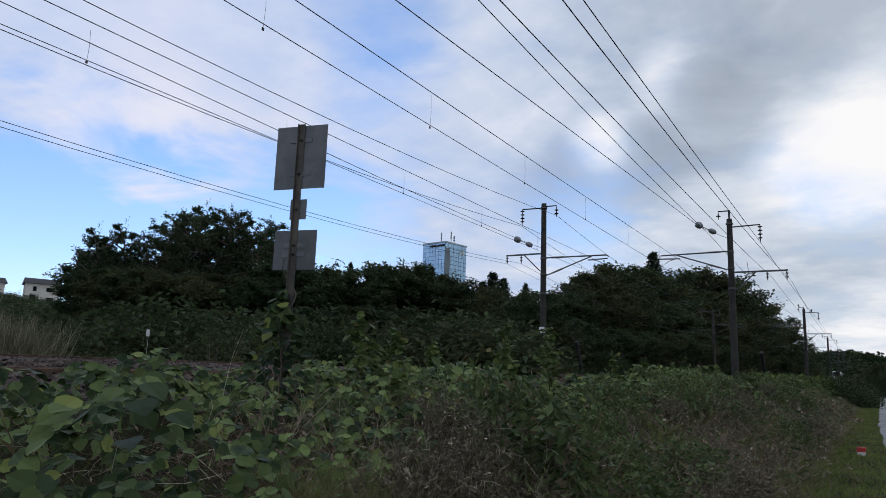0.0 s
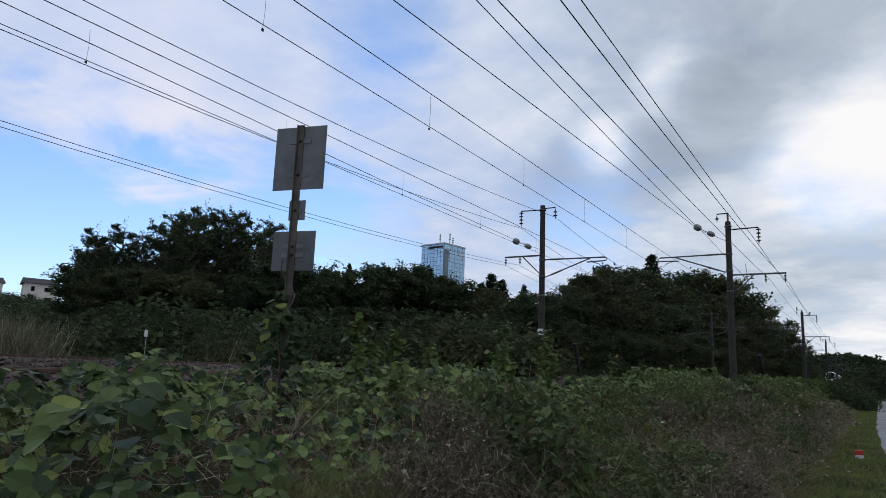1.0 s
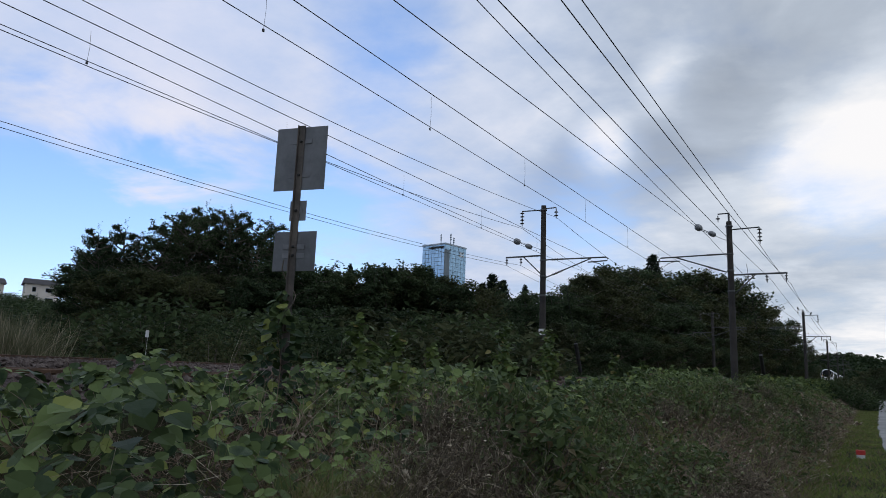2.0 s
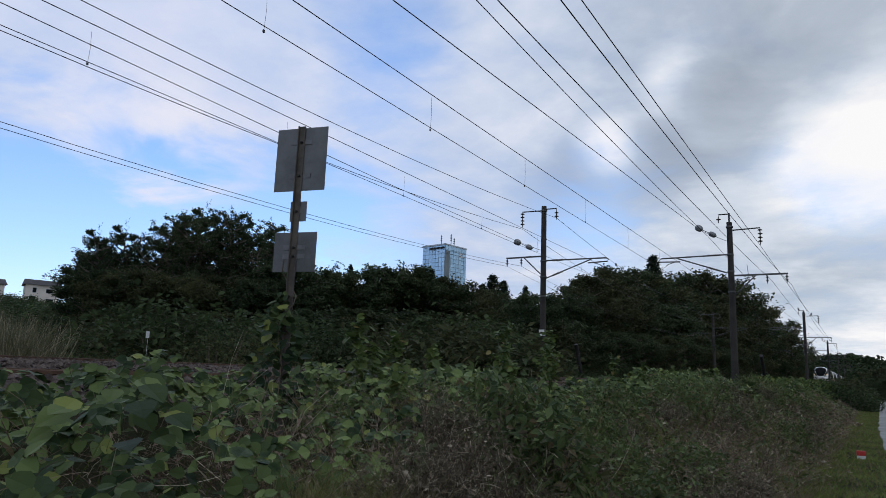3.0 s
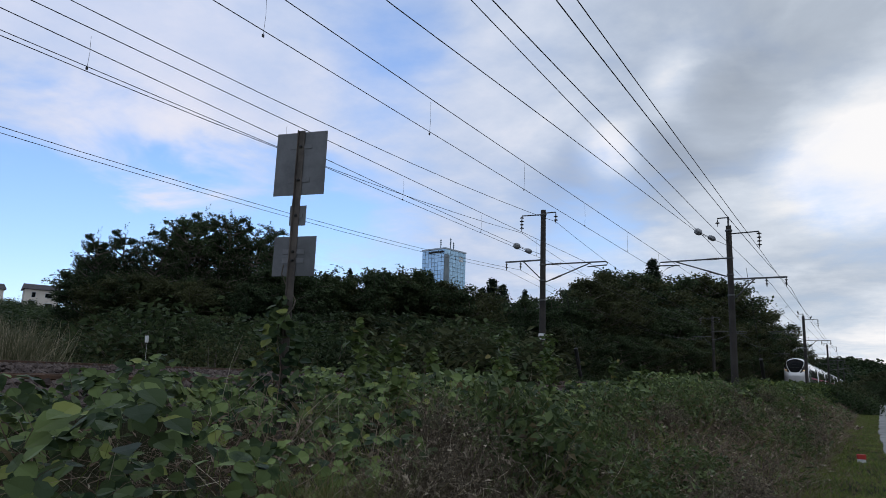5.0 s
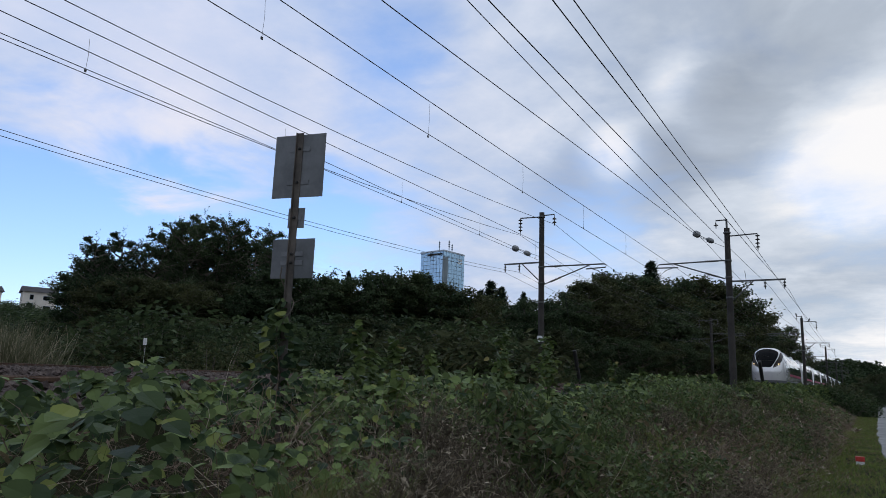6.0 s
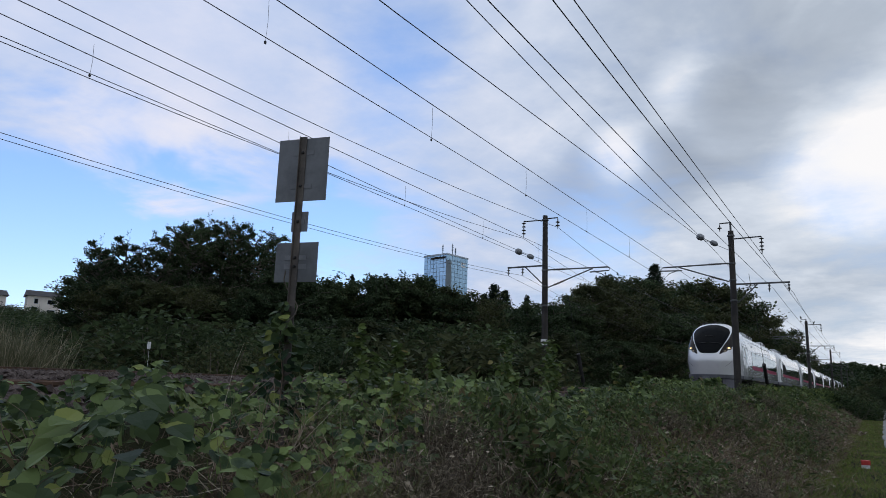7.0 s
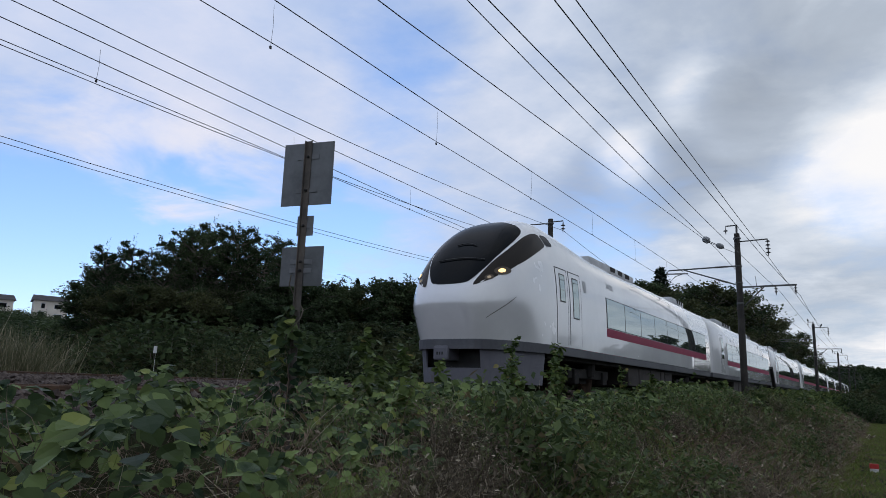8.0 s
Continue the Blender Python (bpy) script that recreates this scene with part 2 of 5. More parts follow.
def make_track(x0, rng):
    """One track: two rails on sleepers."""
    track = empty("railway_track", pose(x0, 0, 0.15 if x0 < -9 else 0), label="rusty steel rails on sleepers in stone ballast", category="railway track", group="tracks")
    for side in (-1, 1):
        bm = bmesh.new()
        prof = [(-0.062, 0), (0.062, 0), (0.062, 0.012), (0.012, 0.03), (0.009, 0.105), (0.033, 0.115), (0.033, 0.15), (0.022, 0.155), (-0.022, 0.155), (-0.033, 0.15), (-0.033, 0.115), (-0.009, 0.105), (-0.012, 0.03), (-0.062, 0.012)]
        ends = [[bm.verts.new((side * 0.5665 + px, y, RAIL - 0.155 + pz + rise(y))) for px, pz in prof] for y in (-40.0, 400.0)]
        for j in range(len(prof)):
            k = (j + 1) % len(prof)
            bm.faces.new((ends[0][j], ends[0][k], ends[1][k], ends[1][j]))
        part("rail", bm, M_RUST, track, "rusty steel rail")
    bm = bmesh.new()
    box(bm, (-1.0, -0.11, RAIL - 0.33), (1.0, 0.11, RAIL - 0.165), 0.015)
    me = mesh_of("sleeper", bm, M_SLEEPER)
    for i in range(150):
        s = new("sleeper", me)
        s.parent = track
        s.location = (rng.uniform(-0.01, 0.01), -8 + i * 0.6, rise(-8 + i * 0.6))
    return track


def make_ballast(rng):
    """The bed as a shaped sheet with loose stones on it."""
    bm = bmesh.new()
    prof = [(-13.9, 1.05), (-13.3, 1.46), (-12.6, 1.64), (-9.9, 1.67), (-9.3, 1.62), (-8.7, 1.52), (-6.1, 1.51), (-5.6, 1.37), (-5.0, 1.05)]
    ends = [[bm.verts.new((x, y, z + rise(y))) for x, z in prof] for y in (-40, 400)]
    for j in range(len(prof) - 1):
        bm.faces.new((ends[0][j], ends[0][j + 1], ends[1][j + 1], ends[1][j]))
    bed = tagged(part("ballast_bed", bm, M_BALLAST), "bed of brown-grey crushed stone under the rails", "ballast", kind="structure")
    n = 22000
    y = np.concatenate([rng.uniform(2.0, 13, n * 3 // 5), rng.uniform(13, 45, n - n * 3 // 5)])
    x = rng.uniform(-13.4, -5.5, n)
    z = np.interp(x, [p[0] for p in prof], [p[1] for p in prof]) + rng.uniform(-0.01, 0.03, n) + rise(y)
    s = rng.uniform(0.025, 0.06, n)
    base = np.array([(1, 0, 0), (0, 1, 0), (-1, 0, 0), (0, -1, 0), (0, 0, 0.8), (0, 0, -0.8)], float)
    tri = np.array([(0, 1, 4), (1, 2, 4), (2, 3, 4), (3, 0, 4), (1, 0, 5), (2, 1, 5), (3, 2, 5), (0, 3, 5)])
    a = rng.uniform(0, 6.28, n)
    jit = base[None] * (1 + rng.uniform(-0.35, 0.35, (n, 6, 3)))
    ca, sa = np.cos(a)[:, None], np.sin(a)[:, None]
    v = np.stack([jit[..., 0] * ca - jit[..., 1] * sa, jit[..., 0] * sa + jit[..., 1] * ca, jit[..., 2] + 0.3 * jit[..., 0]], -1) * s[:, None, None] + np.stack([x, y, z], -1)[:, None]
    f = tri[None] + (np.arange(n) * 6)[:, None, None]
    ob = new("ballast_stone", quick("ballast_stone", v.reshape(-1, 3), f.reshape(-1, 3), M_BALLAST))
    tagged(ob, "loose crushed ballast stones, brown and grey", "stones", kind="stuff")
    return bed


# ---- overhead line ----
def insulator(bm, top, n=3, r=0.085, pitch=0.16):
    """A string of porcelain discs hanging from top."""
    x, y, z = top
    m = Matrix.Translation((x, y, z))
    prof = [(0.012, 0.0)]
    for i in range(n):
        c = -0.1 - i * pitch
        prof += [(0.02, c + 0.05), (r * 0.5, c + 0.035), (r, c), (r * 0.95, c - 0.012), (0.03, c - 0.02)]
    prof.append((0.012, -0.1 - n * pitch))
    lathe(bm, prof[::-1], 12, m)


def line_pole(x, y, side, height, arm_z, low_arm, top_out, top_in, detail=True):
    """A line pole with brackets; side = +1: its cantilever reaches towards -x."""
    s = side
    pole = empty("catenary_pole", pose(x, y, 0), label="dark weathered line pole with brackets beside the track", category="utility pole", group="line poles")
    g = float(ground_height(x, y))
    bm = bmesh.new()
    tube(bm, [(0, 0, g - 0.5), (0, 0, g + 3), (0, 0, height)], [0.155, 0.145, 0.12], 16)
    part("shaft", bm, M_POLE, pole, smooth=False)
    for z in (arm_z - 0.02, arm_z - 0.78, arm_z - 1.7, height - 0.22):
        bm = bmesh.new()
        lathe(bm, [(0.14, z - 0.04), (0.16, z - 0.03), (0.16, z + 0.03), (0.14, z + 0.04)], 16)
        part("band", bm, M_STEEL, pole, "galvanised clamp band")
    # cantilever over the track
    bm = bmesh.new()
    tube(bm, [(-s * 0.15, 0, arm_z), (-s * 3.05, 0, arm_z - 0.03)], 0.034)
    tube(bm, [(-s * 3.05, 0, arm_z - 0.03), (-s * 3.15, 0, arm_z - 0.1), (-s * 3.1, 0, arm_z - 0.19), (-s * 2.2, 0, arm_z - 0.22)], 0.03)
    part("cantilever", bm, M_STEEL, pole, "steel bracket tube over the track")
    bm = bmesh.new()
    tube(bm, [(-s * 0.15, 0, arm_z - 0.84), (-s * 2.35, 0, arm_z - 0.05)], 0.03)
    part("strut", bm, M_STEEL, pole)
    for a, b in (((0.72, arm_z - 0.005), 0.0), ((0.72, arm_z - 0.64), 0.345)):
        bm = bmesh.new()
        m = Matrix.Translation((-s * a[0], 0, a[1])) @ Matrix.Rotation(-s * (math.pi / 2 - b), 4, "Y")
        prof = []
        for i in range(7):
            c = -0.24 + i * 0.08
            prof += [(0.035, c - 0.02), (0.062, c), (0.035, c + 0.02)]
        lathe(bm, prof, 10, m)
        part("insulator", bm, M_PORC, pole, "ribbed porcelain insulator")
    bm = bmesh.new()
    tube(bm, [(-s * 2.35, 0, arm_z - 0.2), (-s * 2.75, 0, arm_z - 0.32), (-s * 3.1, 0, arm_z - 0.62), (-s * 2.62, 0, arm_z - (0.8 if s > 0 else 0.42))], 0.018, 6)
    part("steady_arm", bm, M_STEEL, pole)
    # outer arm with hanging insulators
    lz, ends = low_arm
    bm = bmesh.new()
    box(bm, (min(0, s * ends[-1]) - 0.05, -0.04, lz - 0.035), (max(0, s * ends[-1]) + 0.05, 0.04, lz + 0.035), 0.008)
    part("crossarm", bm, M_STEEL, pole)
    bm = bmesh.new()
    tube(bm, [(s * 0.15, 0, lz - 0.85), (s * 1.0, 0, lz - 0.03)], 0.028)
    part("brace", bm, M_STEEL, pole)
    for e in ends:
        bm = bmesh.new()
        insulator(bm, (s * e, 0, lz - 0.03), 2, 0.07, 0.14)
        part("insulator", bm, M_PORC, pole, "hanging porcelain insulator")
    # top bracket
    bm = bmesh.new()
    (ox, oz, on), (ix, iz, inn) = top_out, top_in
    tube(bm, [(0.0, 0, oz - 0.03), (s * ox, 0, oz)], 0.03)
    tube(bm, [(0.0, 0, iz), (-s * ix, 0, iz), (-s * ix, 0, iz - 0.15)], 0.03)
    tube(bm, [(0, 0, height - 0.2), (0, 0, max(oz, iz) + 0.03)], 0.045)
    part("top_bracket", bm, M_STEEL, pole)
    for e, z, n in ((s * ox, oz, on), (-s * ix, iz - 0.12, inn)):
        bm = bmesh.new()
        insulator(bm, (e, 0, z), n, 0.105, 0.17)
        part("insulator", bm, M_PORC, pole, "hanging porcelain insulator")
    return pole


def wire(name, pts, r, label, steps=14):
    """A wire through (x, y, z) supports with sag as fourth value of each span's first support."""
    bm = bmesh.new()
    line = []
    for a, b in zip(pts, pts[1:]):
        for i in range(steps):
            t = i / steps
            line.append((a[0] + (b[0] - a[0]) * t, a[1] + (b[1] - a[1]) * t, a[2] + (b[2] - a[2]) * t - 4 * a[3] * t * (1 - t)))
    line.append(pts[-1][:3])
    tube(bm, line, r, 5, False)
    return tagged(part(name, bm, M_WIRE), label, "cable", "overhead wires")


POLE_Y_R = (-12.0, 33.2, 77.5, 127.0, 172.0, 217.0)
POLE_Y_L = (-14.0, 30.5, 74.0, 120.0, 166.0, 212.0)


def make_line():
    for y in POLE_Y_R:
        u = rise(y) - rise(33.2)
        line_pole(-4.9, y, 1, 9.03 + u, 7.55 + u, (6.58 + u, (1.47, 2.24)), (1.26, 8.68 + u, 4), (0.46, (9.42 if y < 40 else 9.2) + u, 1))
    for y in POLE_Y_L:
        u = rise(y) - rise(30.5)
        d = u if y < 40 else u - 1.1
        line_pole(-12.8, y, -1, 9.9 + d, 7.25 + u, ((7.47 if y < 40 else 6.75) + u, (1.15, 1.9)), (1.12, 9.72 + d, 4), (0.64, 9.75 + d, 2))

    def run(name, ys, x, z, sag, r, label, stagger=0.0, drop=0.0, lift=0.0):
        pts = [(x + stagger * (-1) ** i, y, z + rise(y) - rise(32) + (drop if y > 40 else 0) + (lift if y < 0 else 0), sag) for i, y in enumerate(ys)]
        pts.insert(0, (x, ys[0] - 45, z - 0.5, sag))
        pts.append((x, 262.0, z + drop + rise(262) - rise(32), sag))
        return wire(name, pts, r, label)

    black = "thin dark overhead wire strung between line poles"
    run("contact_wire", POLE_Y_R, TRACK[0], 6.75, 0.0, 0.0075, "taut copper contact wire over the near track", 0.12, 0.0, 0.14)
    run("contact_wire", POLE_Y_L, TRACK[1], 6.86, 0.0, 0.0075, "taut copper contact wire over the far track", 0.12, 0.0, 0.08)
    run("messenger_wire", POLE_Y_R, TRACK[0], 7.52, 0.05, 0.009, "slightly sagging messenger wire above the contact wire", 0.0, 0.0, 0.14)
    run("messenger_wire", POLE_Y_L, TRACK[1] + 0.05, 7.52, 0.025, 0.009, "slightly sagging messenger wire above the contact wire", 0.0, 0.0, 0.17)
    run("feeder_wire", POLE_Y_R, -3.64, 7.85, 0.12, 0.0105, black, 0.0, 0.0, 0.4)
    run("feeder_wire", POLE_Y_R, -3.25, 6.28, 0.25, 0.0075, black, 0.0, 0.0, -0.25)
    run("feeder_wire", POLE_Y_R, -2.5, 6.1, 0.495, 0.0075, black, 0.0, 0.0, 0.1)
    run("feeder_wire", POLE_Y_R, -5.79, 8.384, 0.355, 0.0105, black, 0.0, 0.0, 1.257)
    run("feeder_wire", POLE_Y_L, -12.15, 9.28, 0.85, 0.0098, black, 0.0, -1.1)
    run("feeder_wire", POLE_Y_L, -13.92, 8.88, 0.86, 0.0098, black, 0.0, -1.0)
    run("feeder_wire", POLE_Y_L, -14.7, 7.08, 0.70, 0.0075, black, 0.0, -0.6)
    run("feeder_wire", POLE_Y_L, -13.97, 7.06, 0.79, 0.0075, black, 0.0, -0.6)
    wire("anchor_wire", [(-6.3, -40, 6.0, 0.0), (-6.15, 8.45, 7.51, 0.0), (-6.05, 20.6, 8.03, 0.0), (-6.0, 32.4, 8.57, 0.0), (-4.9, 33.2, 8.1, 0.0)], 0.0098, "dark tensioned wire anchored to a pole")
    wire("anchor_wire", [(-12.8, -40, 8.3, 0.0), (-12.8, 5.7, 7.84, 0.0), (-13.3, 18.0, 7.9, 0.0), (-14.0, 30.2, 8.2, 0.0), (-12.8, 30.5, 7.7, 0.0)], 0.0098, "dark tensioned wire anchored to a pole")
    # droppers between messenger and contact wire
    for k, (ys, x, zm, sag, zc) in enumerate(((POLE_Y_R, TRACK[0], 7.52, 0.05, 6.75), (POLE_Y_L, TRACK[1], 7.52, 0.05, 6.86))):
        for a, b in zip(ys[:4], ys[1:5]):
            n = 10
            for i in range(n):
                t = (i * (4.75, 4.9)[k] + (-0.1, 0.9)[k]) / (b - a)
                if not 0 < t < 1:
                    continue
                y = a + (b - a) * t
                u = rise(y) - rise(32)
                top, low = zm + u - 4 * sag * t * (1 - t), zc + u
                bm = bmesh.new()
                tube(bm, [(x, y, top), (x + 0.01, y + 0.01, (top + low) / 2), (x, y, low)], 0.0035, 4, False)
                box(bm, (x - 0.009, y - 0.018, low - 0.01), (x + 0.009, y + 0.018, low + 0.035))
                tagged(part("dropper", bm, M_WIRE), "thin hanger wire with a small clip", "dropper", "droppers")
    # pairs of disc insulators in the anchored wires
    for a, b in (((-6.1, 32.6, 8.72), (-5.58, 32.9, 8.45)), ((-14.07, 30.3, 8.19), (-13.5, 30.4, 7.93))):
        holder = empty("wire_insulator", Matrix.Translation(a), label="pair of grey porcelain discs in an overhead wire", category="insulator")
        for p, r in ((a, 0.15), (b, 0.12)):
            bm = bmesh.new()
            m = Matrix.Translation(Vector(p) - Vector(a)) @ (Vector(b) - Vector(a)).to_track_quat("Z", "Y").to_matrix().to_4x4()
            lathe(bm, [(0.03, -0.19), (r * 0.75, -0.15), (r, -0.07), (r, 0.05), (r * 0.8, 0.12), (0.03, 0.18)], 18, m)
            part("disc", bm, M_DISC, holder, smooth=True)
        bm = bmesh.new()
        tube(bm, [(0, 0, 0), Vector(b) - Vector(a)], 0.015, 6)
        part("link", bm, M_WIRE, holder)


# ---- train ----
M_BODY = surface("white_train_paint", (0.74, 0.74, 0.76), (0.80, 0.80, 0.815), 0.24, 0.15, scale=0.6, fine=8, bump=0.015, coat=1.0, spread=0.04)
M_BAND = surface("grey_train_paint", (0.085, 0.087, 0.10), (0.125, 0.128, 0.142), 0.6, scale=1, fine=12, bump=0.03, specular=0.25, spread=0.04)
M_SKIRT = surface("light_grey_skirt", (0.12, 0.12, 0.145), (0.16, 0.16, 0.187), 0.6, scale=1, fine=12, bump=0.03, specular=0.3, spread=0.04)
M_MAROON = surface("maroon_stripe", (0.26, 0.02, 0.06), (0.30, 0.025, 0.075), 0.55, scale=1, fine=12, bump=0.02, specular=0.25, spread=0.04)
M_UNDER = surface("underframe", (0.012, 0.011, 0.011), (0.03, 0.027, 0.027), 0.9, scale=2, fine=30)
M_UNDERBOX = surface("underframe_box", (0.025, 0.02, 0.02), (0.05, 0.042, 0.041), 0.85, scale=2, fine=30)
M_ROOFBOX = surface("roof_unit", (0.40, 0.41, 0.43), (0.52, 0.53, 0.55), 0.6, scale=2, fine=30)
M_SCREEN = glass_mat("windscreen_glass", (0.004, 0.005, 0.006), 0.02, 1.3, 0.12)
M_PANE = glass_mat("side_glass", (0.36, 0.42, 0.41), 0.02, 1.5, 0.5, 0.9)
M_CAB = glass_mat("cab_glass", (0.03, 0.026, 0.023), 0.05, 1.35, 0.15)
M_SEAM = surface("rubber_seam", (0.015, 0.015, 0.016), (0.03, 0.03, 0.03), 0.7)
M_HEAD = lamp_mat("headlamp_glow", (1.0, 0.66, 0.28), 2.2)
M_HEAD_W = lamp_mat("white_lamp_glow", (1.0, 0.85, 0.65), 0.3)
M_REFLECT = surface("lamp_bowl", (0.05, 0.038, 0.028), (0.09, 0.066, 0.045), 0.4, 0.3)

FLOOR = 1.08
CAR_N = 4.4
PROW = 0.33
STATIONS = [  # along the car, half width, roof height, squareness
    (0.33, 0.50, 1.80, 3.6), (0.36, 0.64, 1.98, 4.0), (0.44, 0.79, 2.14, 4.4), (0.58, 0.95, 2.32, 4.6), (0.8, 1.10, 2.60, 4.5), (1.05, 1.21, 2.90, 4.3),
    (1.4, 1.31, 3.25, 4.1), (1.75, 1.37, 3.55, 3.9), (2.1, 1.41, 3.80, 3.7), (2.5, 1.44, 3.98, 3.5), (2.9, 1.455, 4.04, 3.4), (3.4, 1.465, 4.0, 3.5),
    (4.2, 1.473, 3.9, 3.8), (5.2, 1.473, 3.76, 4.2), (6.4, 1.473, 3.68, 4.4), (7.5, 1.473, 3.66, CAR_N)]


def station(s):
    cols = list(zip(*STATIONS))
    return [float(np.interp(s, cols[0], c)) for c in cols[1:]]


def tuck(s, z):
    """How far the nose is drawn in below its crease: 0 none, 1 full."""
    return min(1.0, max(0.0, (1.8 - z) / 0.72)) * max(0.0, 1 - (s - PROW) / 2.2)


def section(w, top, n, count=48):
    """An arched cross-section with evenly spaced points."""
    q = np.linspace(0, math.pi, 801)
    c, k = np.cos(q), np.sin(q)
    x, z = np.sign(c) * np.abs(c) ** (2 / n) * w, FLOOR + (top - FLOOR) * np.abs(k) ** (2 / n)
    run = np.concatenate([[0], np.cumsum(np.hypot(np.diff(x), np.diff(z)))])
    u = np.linspace(0, run[-1], count + 1)
    return list(zip(np.interp(u, run, x).tolist(), np.interp(u, run, z).tolist()))


def shell(bm, ys, shape):
    rings = [[bm.verts.new((x, y, z)) for x, z in shape(y)] for y in ys]
    for a, b in zip(rings, rings[1:]):
        for j in range(len(a) - 1):
            bm.faces.new((a[j], b[j], b[j + 1], a[j + 1]))
    return rings


def skin(name, tree, outline, way, gap, material, parent, label="", rings=6):
    """A panel lying gap over the body: a flat outline, thrown along way onto the body's surface."""
    way = Vector(way)
    c = sum((Vector(p) for p in outline), Vector()) / len(outline)
    bm = bmesh.new()
    loops = []
    for k in range(rings + 1):
        f = 1 - k / (rings + 0.35)
        loop = []
        for p in outline:
            q = c + (Vector(p) - c) * f
            hit, nor, _, _ = tree.ray_cast(q - way * 6, way)
            if hit is None:
                hit, nor, _, _ = tree.find_nearest(q)
            if nor.dot(way) > 0:
                nor = -nor
            loop.append(bm.verts.new(hit + nor * gap))
        loops.append(loop)
    for a, b in zip(loops, loops[1:]):
        for j in range(len(a)):
            bm.faces.new((a[j], a[(j + 1) % len(a)], b[(j + 1) % len(a)], b[j]))
    bm.faces.new(loops[-1])
    bmesh.ops.recalc_face_normals(bm, faces=bm.faces)
    if (bm.faces[:][0].normal).dot(way) > 0:
        bmesh.ops.reverse_faces(bm, faces=bm.faces)
    return part(name, bm, material, parent, label, True)


def rounded(pts, times=3):
    """Corner cutting."""
    for _ in range(times):
        pts = [q for a, b in zip(pts, pts[1:] + pts[:1]) for q in (tuple(0.8 * u + 0.2 * v for u, v in zip(a, b)), tuple(0.2 * u + 0.8 * v for u, v in zip(a, b)))]
    return pts


def side_panel(name, y0, y1, z0, z1, material, parent, side, proud=0.004, label="", wall=1.473, depth=0.02, bevel=0.0, nose=False):
    """A flat piece let into the car's side; the wall leans in slightly above."""
    bm = bmesh.new()
    lo, hi = sorted((side * (wall - depth), side * (wall + proud)))
    box(bm, (lo, y0, z0), (hi, y1, z1), bevel)
    cuts = [FLOOR + 0.12 * i for i in range(1, 22)]
    for z in cuts:
        if z0 + 0.01 < z < z1 - 0.01:
            bmesh.ops.bisect_plane(bm, geom=bm.verts[:] + bm.edges[:] + bm.faces[:], plane_co=(0, 0, z), plane_no=(0, 0, 1))
    for v in bm.verts:
        w, top, n = station(v.co.y) if nose else (1.473, 3.66, CAR_N)
        r = min(1.0, max(0.0, (v.co.z - FLOOR) / (top - FLOOR)))
        v.co.x *= max(0.2, 1 - r ** n) ** (1 / n) * w / 1.473
    return part(name, bm, material, parent, label)


def car_sides(car, y0, y1, doors, panes, nose=False):
    """Doors, windows, stripe and seams of a car body."""
    for side in (1, -1):
        for d0, d1 in doors:
            for k, (u, v) in enumerate(((d0 - 0.02, d0), (d1, d1 + 0.02))):
                side_panel("seam", u, v, FLOOR + 0.06, 2.86, M_SEAM, car, side, 0.003, nose=nose)
            side_panel("seam", d0 - 0.02, d1 + 0.02, 2.86, 2.88, M_SEAM, car, side, 0.003, nose=nose)
            door = side_panel("door", d0 + 0.004, d1 - 0.004, FLOOR + 0.08, 2.855, M_BODY, car, side, 0.005, "white sliding door with a tall narrow window", nose=nose)
            narrow = nose and d0 < 3
            side_panel("window_seal", d0 + 0.17, d1 - 0.13, (2.09 if narrow else 1.77), 2.75, M_SEAM, door, side, 0.008, nose=nose)
            side_panel("door_window", d0 + 0.2, d1 - 0.16, (2.12 if narrow else 1.8), 2.72, M_PANE, door, side, 0.012, nose=nose)
        w0, w1, n = panes
        side_panel("window_band", w0 - 0.03, w1 + 0.03, 1.765, 2.575, M_SEAM, car, side, 0.003, "black window band", nose=nose)
        step = (w1 - w0) / n
        for i in range(n):
            side_panel("pane", w0 + i * step + 0.02, w0 + (i + 1) * step - 0.02, 1.785, 2.555, M_PANE, car, side, 0.007, "dark mirroring side window", nose=nose)
        side_panel("stripe", w0 - 0.03, w1 + 0.03, 1.535, 1.755, M_MAROON, car, side, 0.004, "maroon stripe below the windows", nose=nose)


